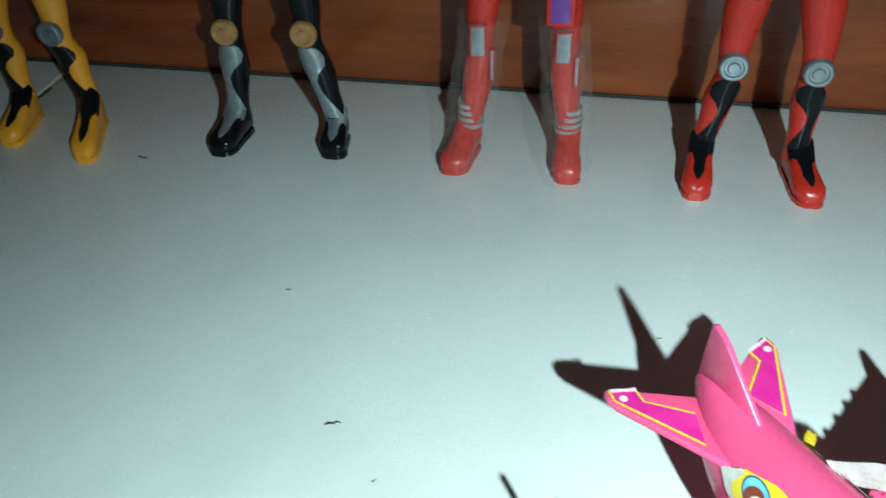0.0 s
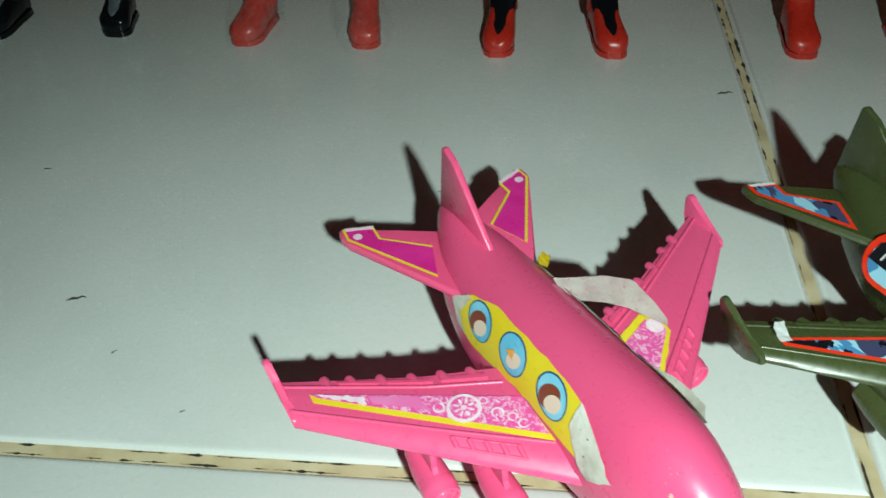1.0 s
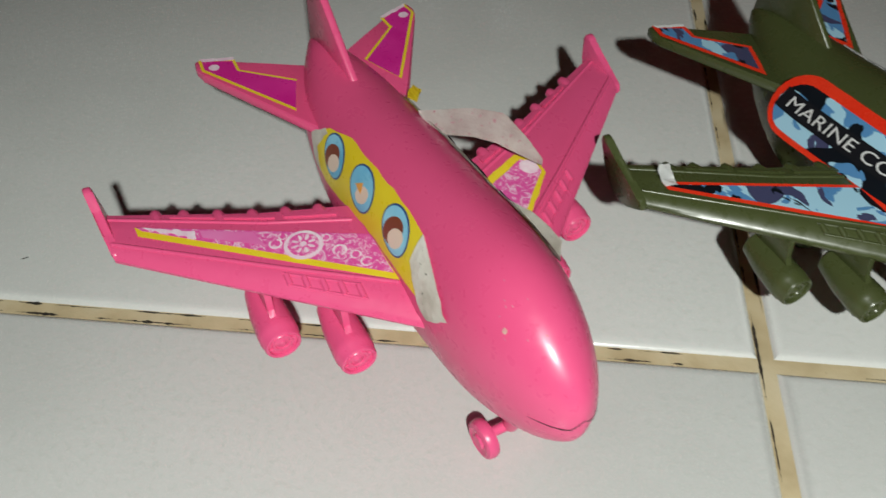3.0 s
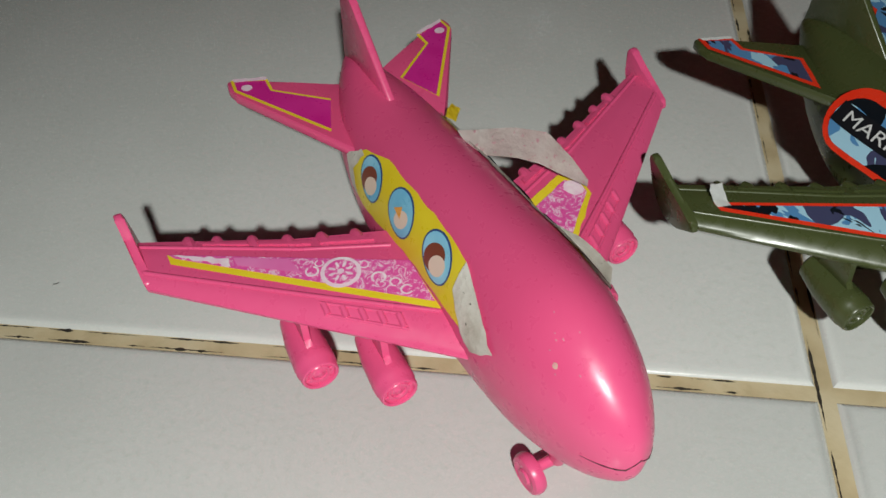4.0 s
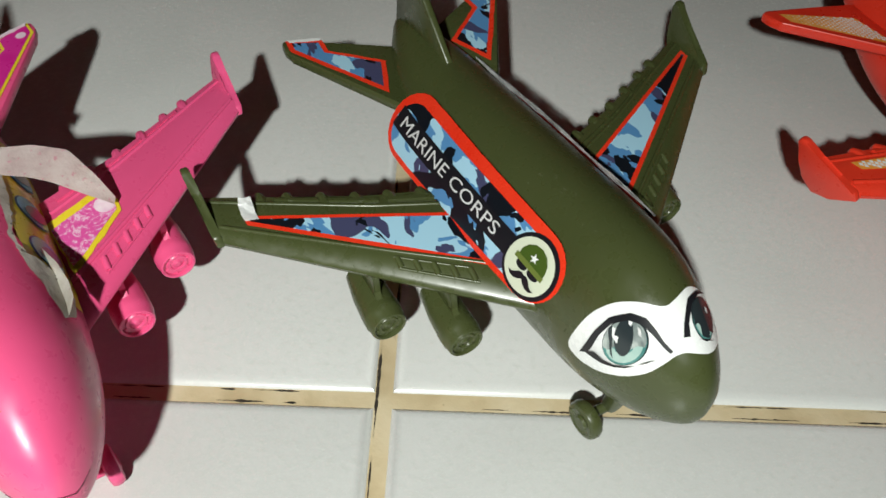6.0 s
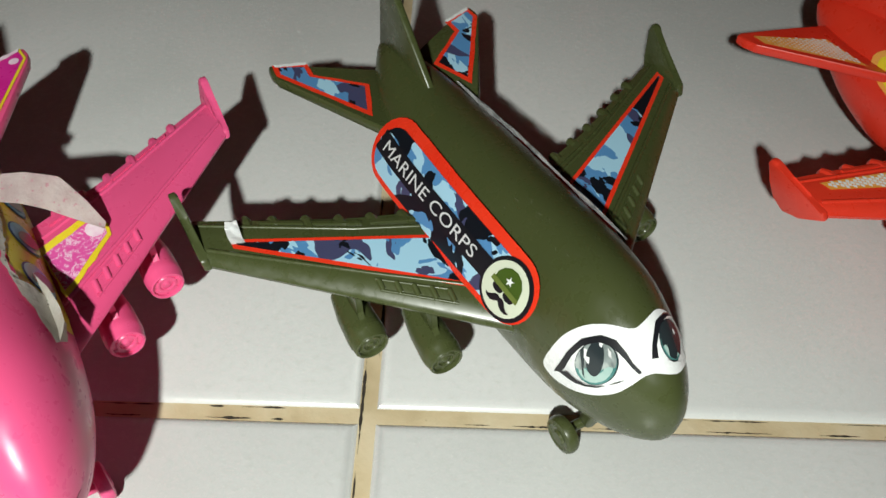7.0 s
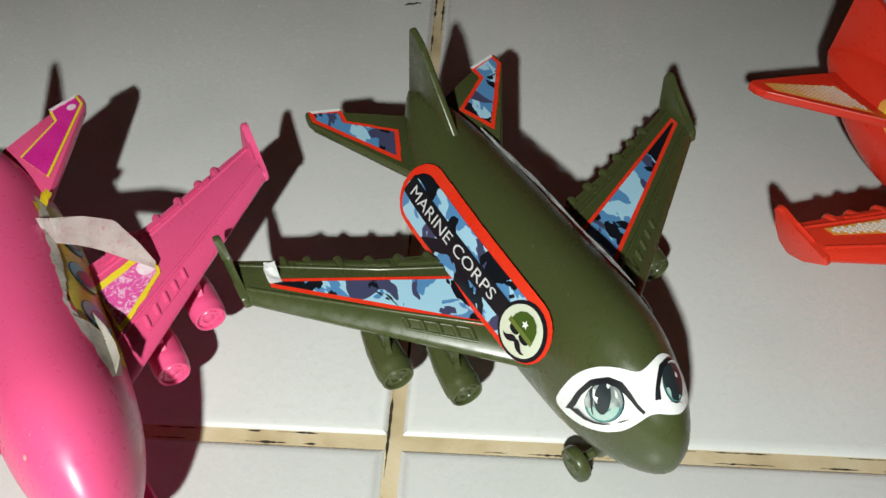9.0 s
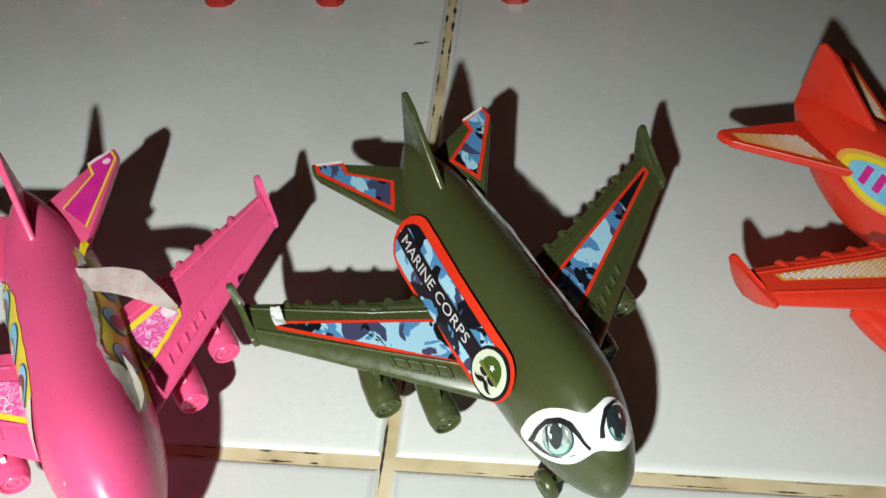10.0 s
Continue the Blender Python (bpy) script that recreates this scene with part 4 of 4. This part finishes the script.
# ---- toy figures: only plain shapes, one mesh each ----
def figure(label, mats, legs, top, wrap=False, bite=1):
    """legs: two of (toe x, toe y, ankle x, knee x, knee z). mats: leg, shin, shoe, pad, sole, instep."""
    bm = bmesh.new()
    hips = []
    for tx, ty, ax, kx, kz in legs:
        yk = 0.204
        hx = kx + (top - kx) * 0.25
        hips.append(hx)
        path = [(ax, yk + 0.001, 0.008), (ax, yk + 0.001, 0.014), (ax * 0.7 + kx * 0.3, yk + 0.001, 0.022), (ax * 0.4 + kx * 0.6, yk + 0.002, 0.032), (kx, yk, kz - 0.006), (kx, yk, kz), (kx, yk + 0.001, kz + 0.007), (kx * 0.6 + hx * 0.4, yk + 0.002, kz + 0.020), (hx, yk + 0.003, kz + 0.036)]
        rad = [0.0050, 0.0046, 0.0049, 0.0060, 0.0053, 0.0053, 0.0060, 0.0078, 0.0088]
        tube(bm, path, rad, 16, mat=0)
        # shin guard: a proud shell over the front of the shin, wide under the knee and with a round bite out of one side
        rings = []
        for u, free, bitten in ((0.0, 58, 58), (0.12, 44, 42), (0.25, 34, 22), (0.38, 32, 2), (0.52, 40, -4), (0.64, 54, 14), (0.74, 64, 50), (0.85, 62, 62), (0.95, 44, 52), (1.0, 30, 36)):
            z = path[1][2] + (path[4][2] - path[1][2]) * u
            px, py, r = (np.interp(z, [q[2] for q in path[1:5]], v) for v in ([q[0] for q in path[1:5]], [q[1] for q in path[1:5]], rad[1:5]))
            a0, a1 = (270 - free, 270 + bitten) if bite > 0 else (270 - bitten, 270 + free)
            rings.append([(px + (r + 0.0006) * math.cos(q), py + (r + 0.0006) * math.sin(q), z) for q in (math.radians(a0 + (a1 - a0) * k / 10) for k in range(11))] + [(px + (r - 0.001) * math.cos(q), py + (r - 0.001) * math.sin(q), z) for q in (math.radians(a1 - (a1 - a0) * k / 10) for k in range(11))])
        loft(bm, rings, mat=0 if wrap else 1)
        # shoe: from the heel to the toe
        dx, heel = tx - ax, 0.209
        rings = []
        for s, w, h in ((0.0, 0.0030, 0.010), (0.06, 0.0044, 0.012), (0.3, 0.0050, 0.0135), (0.5, 0.0052, 0.0105), (0.68, 0.0058, 0.0084), (0.82, 0.0060, 0.0074), (0.93, 0.0050, 0.0062), (1.0, 0.0026, 0.0042)):
            cx, cy = ax + dx * s, heel + (ty - heel) * s
            rings.append([(cx + w * math.copysign(abs(math.cos(q)) ** 0.6, math.cos(q)), cy, max(0.0022, h * 0.5 + 0.0011 + (h * 0.5) * math.copysign(abs(math.sin(q)) ** 0.7, math.sin(q)))) for q in (2 * math.pi * k / 16 for k in range(16))])
        loft(bm, rings, mat=2)
        sole = [[(p[0] + (p[0] - (ax + dx * j / 7)) * 0.008, p[1], z) for p, z in zip(r, [0.0021 if math.sin(2 * math.pi * k / 16) > 0 else 0.0 for k in range(16)])] for j, r in enumerate(rings)]
        loft(bm, sole, mat=4)
        # instep: a domed strip over the top of the shoe, narrowing to the toe
        rings = []
        for st, w, h in ((0.16, 0.0050, 0.0195), (0.28, 0.0051, 0.0166), (0.40, 0.0049, 0.0138), (0.52, 0.0046, 0.0118), (0.64, 0.0043, 0.0104), (0.75, 0.0037, 0.0095), (0.83, 0.0027, 0.0088), (0.88, 0.0013, 0.0080)):
            cx, cy = ax + dx * st, heel + (ty - heel) * st
            rings.append([(cx + w * math.cos(q), cy, h - 0.0042 + 0.0042 * math.sin(q)) for q in (math.pi * k / 10 for k in range(11))])
        loft(bm, rings, mat=5)
        # knee pad: a stepped disc that faces forward
        prof = [(0.0, 0.0055), (0.0025, 0.0055), (0.0032, 0.0048), (0.0032, 0.0038), (0.0026, 0.0034), (0.0026, 0.0024), (0.0034, 0.0020), (0.0034, 0.0004)]
        if wrap:
            if kx > top:
                box(bm, (kx - 0.0075, yk - 0.0110, kz + 0.0090), (kx + 0.0040, yk - 0.0050, kz + 0.0250), 0.0022, mat=6)
            box(bm, (kx + 0.0042, yk - 0.0060, kz - 0.0170), (kx + 0.0062, yk - 0.0030, kz - 0.0040), 0.0005, mat=3)
            box(bm, (kx - 0.0032, yk - 0.0085, kz - 0.0065), (kx + 0.0032, yk - 0.0045, kz + 0.0065), 0.0008, mat=3)
            for zz in (0.0135, 0.0165, 0.0195, 0.0225):
                tube(bm, [(ax, yk + 0.001, zz), (ax, yk + 0.001, zz + 0.0018)], 0.0056, 14, mat=1)
            continue
        loft(bm, [[(kx + r * math.cos(q), yk - 0.0042 - d, kz + r * math.sin(q)) for q in (2 * math.pi * k / 20 for k in range(20))] for d, r in prof], mat=3)
    # trunk, arms and head as plain forms
    kz = legs[0][4]
    tube(bm, [(top, 0.207, kz + 0.028), (top, 0.207, kz + 0.040), (top, 0.206, kz + 0.052), (top, 0.206, kz + 0.068), (top, 0.207, kz + 0.080), (top, 0.207, kz + 0.085)], [0.012, 0.019, 0.014, 0.019, 0.021, 0.007], 16, mat=0, flat=0.6)
    for sd in (-1, 1):
        tube(bm, [(top + sd * 0.020, 0.207, kz + 0.080), (top + sd * 0.029, 0.207, kz + 0.062), (top + sd * 0.031, 0.202, kz + 0.042), (top + sd * 0.031, 0.198, kz + 0.030)], [0.007, 0.006, 0.005, 0.004], 12, mat=1)
    tube(bm, [(top, 0.207, kz + 0.084), (top, 0.206, kz + 0.092), (top, 0.205, kz + 0.100), (top, 0.206, kz + 0.110), (top, 0.207, kz + 0.115)], [0.005, 0.009, 0.011, 0.009, 0.003], 16, mat=1)
    ob = part("toy_figure", bm, mats, None, sharp=45)
    return tagged(ob, label, "toy figure", "toy figures in a row")


figure("yellow plastic toy figure with black shin guards and silver knees", [YELLOW_PLASTIC, BLACK_PLASTIC, YELLOW_PLASTIC, SILVER, YELLOW_PLASTIC, BLACK_PLASTIC],
       [(-0.3445, 0.170, -0.357, -0.3620, 0.046), (-0.3855, 0.178, -0.390, -0.391, 0.046)], -0.372)
figure("black plastic toy figure with silver shins and gold knees", [BLACK_PLASTIC, SILVER, BLACK_PLASTIC, GOLD, BLACK_PLASTIC, SILVER],
       [(-0.2880, 0.184, -0.2845, -0.2818, 0.051), (-0.2388, 0.189, -0.2400, -0.2478, 0.052)], -0.264)
figure("red plastic toy figure with silver shin pads, in clear plastic wrap", [BRIGHT_RED, DULL_SILVER, BRIGHT_RED, SILVER, BRIGHT_RED, BRIGHT_RED, PURPLE_PLASTIC],
       [(-0.1861, 0.184, -0.1810, -0.1765, 0.054), (-0.1389, 0.184, -0.1405, -0.1435, 0.053)], -0.160, wrap=True)
figure("red and black plastic toy figure with silver knees", [BRIGHT_RED, BLACK_PLASTIC, BRIGHT_RED, SILVER, BRIGHT_RED, BLACK_PLASTIC],
       [(-0.0886, 0.180, -0.0865, -0.0807, 0.0485), (-0.0455, 0.181, -0.0505, -0.0508, 0.048)], -0.067, bite=-1)
figure("plain bright red plastic toy figure", [BRIGHT_RED] * 6,
       [(0.0230, 0.184, 0.0225, 0.0220, 0.048), (0.0620, 0.192, 0.0615, 0.0580, 0.048)], 0.040)
# clear wrap round the legs of one figure
for x, x1 in ((-0.1835, -0.1750), (-0.1400, -0.1440)):
    bm = bmesh.new()
    rnd = random.Random(int(-x * 1e4))
    rings = []
    for k in range(14):
        s = k / 13
        z = 0.0005 + 0.062 * s
        cx, cy = x + (x1 - x) * s, (0.196 if s < 0.25 else 0.203)
        rx, ry = 0.0105 - 0.001 * s, (0.0175 if s < 0.18 else 0.0110)
        rings.append([(cx + (rx + rnd.uniform(-0.0009, 0.0009)) * math.cos(q), cy + (ry + rnd.uniform(-0.0009, 0.0009)) * math.sin(q), z) for q in (2 * math.pi * j / 22 for j in range(22))])
    loft(bm, rings, caps=False)
    tagged(part("plastic_wrap", bm, BAG, None, smooth=False), "crumpled clear plastic wrap round a toy leg", "plastic wrap", "wrapped legs")

# ---- small dirt lying on the tiles ----
for n, (x, y, size, turn) in enumerate(((-0.0087, 0.159, 0.0028, 0.2), (-0.1952, 0.0466, 0.0026, 0.3), (-0.2281, 0.1029, 0.0013, 0.1), (-0.050, -0.045, 0.0012, 1.0), (-0.102, 0.0985, 0.0010, 0.0), (-0.178, 0.029, 0.0009, 0.8), (0.012, -0.062, 0.0011, 0.5), (-0.321, 0.178, 0.0030, -0.3), (-0.155, 0.012, 0.0008, 0.5))):
    bm = bmesh.new()
    rnd = random.Random(70 + n)
    c, s = math.cos(turn), math.sin(turn)
    pts = [(-1, 0.0), (-0.4, 0.22), (0.1, 0.10), (0.6, 0.28), (1.0, 0.05)]
    tube(bm, [(x + size * (p * c - q * s), y + size * (p * s + q * c), 0.0003) for p, q in pts], [size * k for k in (0.03, 0.13, 0.10, 0.08, 0.03)], 6)
    tagged(part("dirt_crumb", bm, DIRT), "tiny dark crumb of dirt on the tile", "dirt", "crumbs on the floor")

# ---- the room: tiled floor, wooden panel, unseen plain walls and ceiling that bounce light ----
EDGE = 0.262
bm = bmesh.new()
box(bm, (-1.2, -1.2, -0.05), (1.2, EDGE + 0.02, -0.0011))
floor = tagged(part("floor", bm, GROUT), "pale glazed floor tiles with stained tan grout", "floor", kind="structure")


def tile_mesh(w, d):
    """A tile with a cushioned edge that rolls down into the joint."""
    bm = bmesh.new()
    loft(bm, [[((w / 2 - i) * sx, (d / 2 - i) * sy, z) for sx, sy in ((-1, -1), (1, -1), (1, 1), (-1, 1))] for i, z in ((0.0, -0.008), (0.0, -0.0018), (0.0003, -0.0012), (0.0008, -0.00075), (0.0016, -0.00030), (0.0028, 0.0))])
    bmesh.ops.recalc_face_normals(bm, faces=bm.faces)
    for fc in bm.faces:
        fc.smooth = True
    for e in bm.edges:
        e.smooth = len(e.link_faces) < 2 or e.calc_face_angle(0) < radians(35)
    me = bpy.data.meshes.new("tile")
    bm.to_mesh(me)
    bm.free()
    me.materials.append(TILE)
    return me


GAPW = 0.0026
full, cut = tile_mesh(0.4 - GAPW, 0.4 - GAPW), tile_mesh(0.4 - GAPW, EDGE + 0.004 - GAPW / 2)
for i in range(-3, 3):
    for j in range(-3, 1):
        t = new("tile", full if j < 0 else cut)
        t.parent = floor
        t.location = (0.4 * i + 0.2, 0.4 * j + 0.2 if j < 0 else (EDGE + GAPW / 2 + 0.004) / 2, 0.0)

# black dirt in the joints along the edges of the tiles
rnd = random.Random(5)
bm = bmesh.new()


def dirt_line(x, y, long, along, wide):
    """A broken hairline of dirt that hugs the edge of a tile; wide: its greatest half width."""
    n = max(4, int(long / 0.0005))
    upper, lower = [], []
    w = 0.3
    for k in range(n + 1):
        w = min(1.0, max(0.12, w + rnd.uniform(-0.3, 0.3))) * min(1, 4 * k / n + 0.1, 4 * (n - k) / n + 0.1)
        d = rnd.uniform(-0.1, 0.1) * wide
        for line, e in ((upper, w * wide + d), (lower, -w * wide + d)):
            p = (x + long * k / n, y + e) if along == 0 else (x + e, y + long * k / n)
            line.append(bm.verts.new((*p, -0.00095)))
        w = max(w, 0.12)
    for k in range(n):
        bm.faces.new((upper[k], upper[k + 1], lower[k + 1], lower[k]))


near = GAPW / 2 - 0.00005
for sgn, chance, wide in ((-1, 0.92, 0.00040), (1, 0.55, 0.00026)):
    x = -0.55
    while x < 0.45:
        long = rnd.uniform(0.002, 0.016)
        dirty = 1.0 if x < -0.09 else 0.0
        if rnd.random() < chance + 0.35 * dirty and not -0.006 < x + long < 0.02:
            dirt_line(x, sgn * near, long, 0, wide * rnd.uniform(0.5, 1.6) * (1 + 0.5 * dirty))
        x += long + rnd.uniform(0.001, 0.010)
for y in (-0.13, 0.03, 0.15):
    dirt_line(-0.4, y, 0.11, 1, 0.0014)
for x0 in (0.0,):
    for sgn, chance in ((-1, 0.8), (1, 0.5)):
        y = -0.13
        while y < 0.25:
            long = rnd.uniform(0.004, 0.022)
            if rnd.random() < chance + max(0, y) * 1.6 and not -0.004 < y + long < 0.012:
                dirt_line(x0 + sgn * near, y, min(long, 0.258 - y), 1, (0.00028 + 0.0042 * max(0.0, y - 0.06)) * rnd.uniform(0.6, 1.2))
            y += long + rnd.uniform(0.001, 0.012) * (1 if y < 0.08 else 0.3)
tagged(part("joint_dirt", bm, DIRT, floor), kind="stuff")

bm = bmesh.new()
box(bm, (-1.2, EDGE, -0.001), (1.2, EDGE + 0.04, 0.34), 0.002)
wood = tagged(part("wall_north", bm, WOOD), "varnished red-brown wooden panel behind the toys", "wooden panel", kind="structure")
# the dark, dirty gap under the panel, drawn as a solid strip before its foot
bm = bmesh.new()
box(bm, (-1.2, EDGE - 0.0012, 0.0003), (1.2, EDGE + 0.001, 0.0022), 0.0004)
part("joint_dirt", bm, DIRT, wood, "dark strip for the dirty gap along the foot of the panel")
# added out of view: a pale wall that replaces red bounce from the wood
bm = bmesh.new()
box(bm, (-1.2, EDGE + 0.002, 0.342), (1.2, EDGE + 0.04, 2.4))
tagged(part("wall_north_upper", bm, PLASTER), "unseen pale wall added above the panel to bounce neutral light", "wall", kind="structure")
for name, lo, hi in (("wall_south", (-1.2, -1.25, -0.05), (1.2, -1.2, 2.4)), ("wall_west", (-1.25, -1.25, -0.05), (-1.2, EDGE + 0.04, 2.4)), ("wall_east", (1.2, -1.25, -0.05), (1.25, EDGE + 0.04, 2.4))):
    bm = bmesh.new()
    box(bm, lo, hi)
    tagged(part(name, bm, PLASTER), "unseen plain plaster wall, pale to bounce light", "wall", kind="structure")
bm = bmesh.new()
box(bm, (-1.25, -1.25, 2.4), (1.25, EDGE + 0.04, 2.45))
tagged(part("ceiling", bm, PLASTER), "unseen plain ceiling, pale to bounce light", "ceiling", kind="structure")
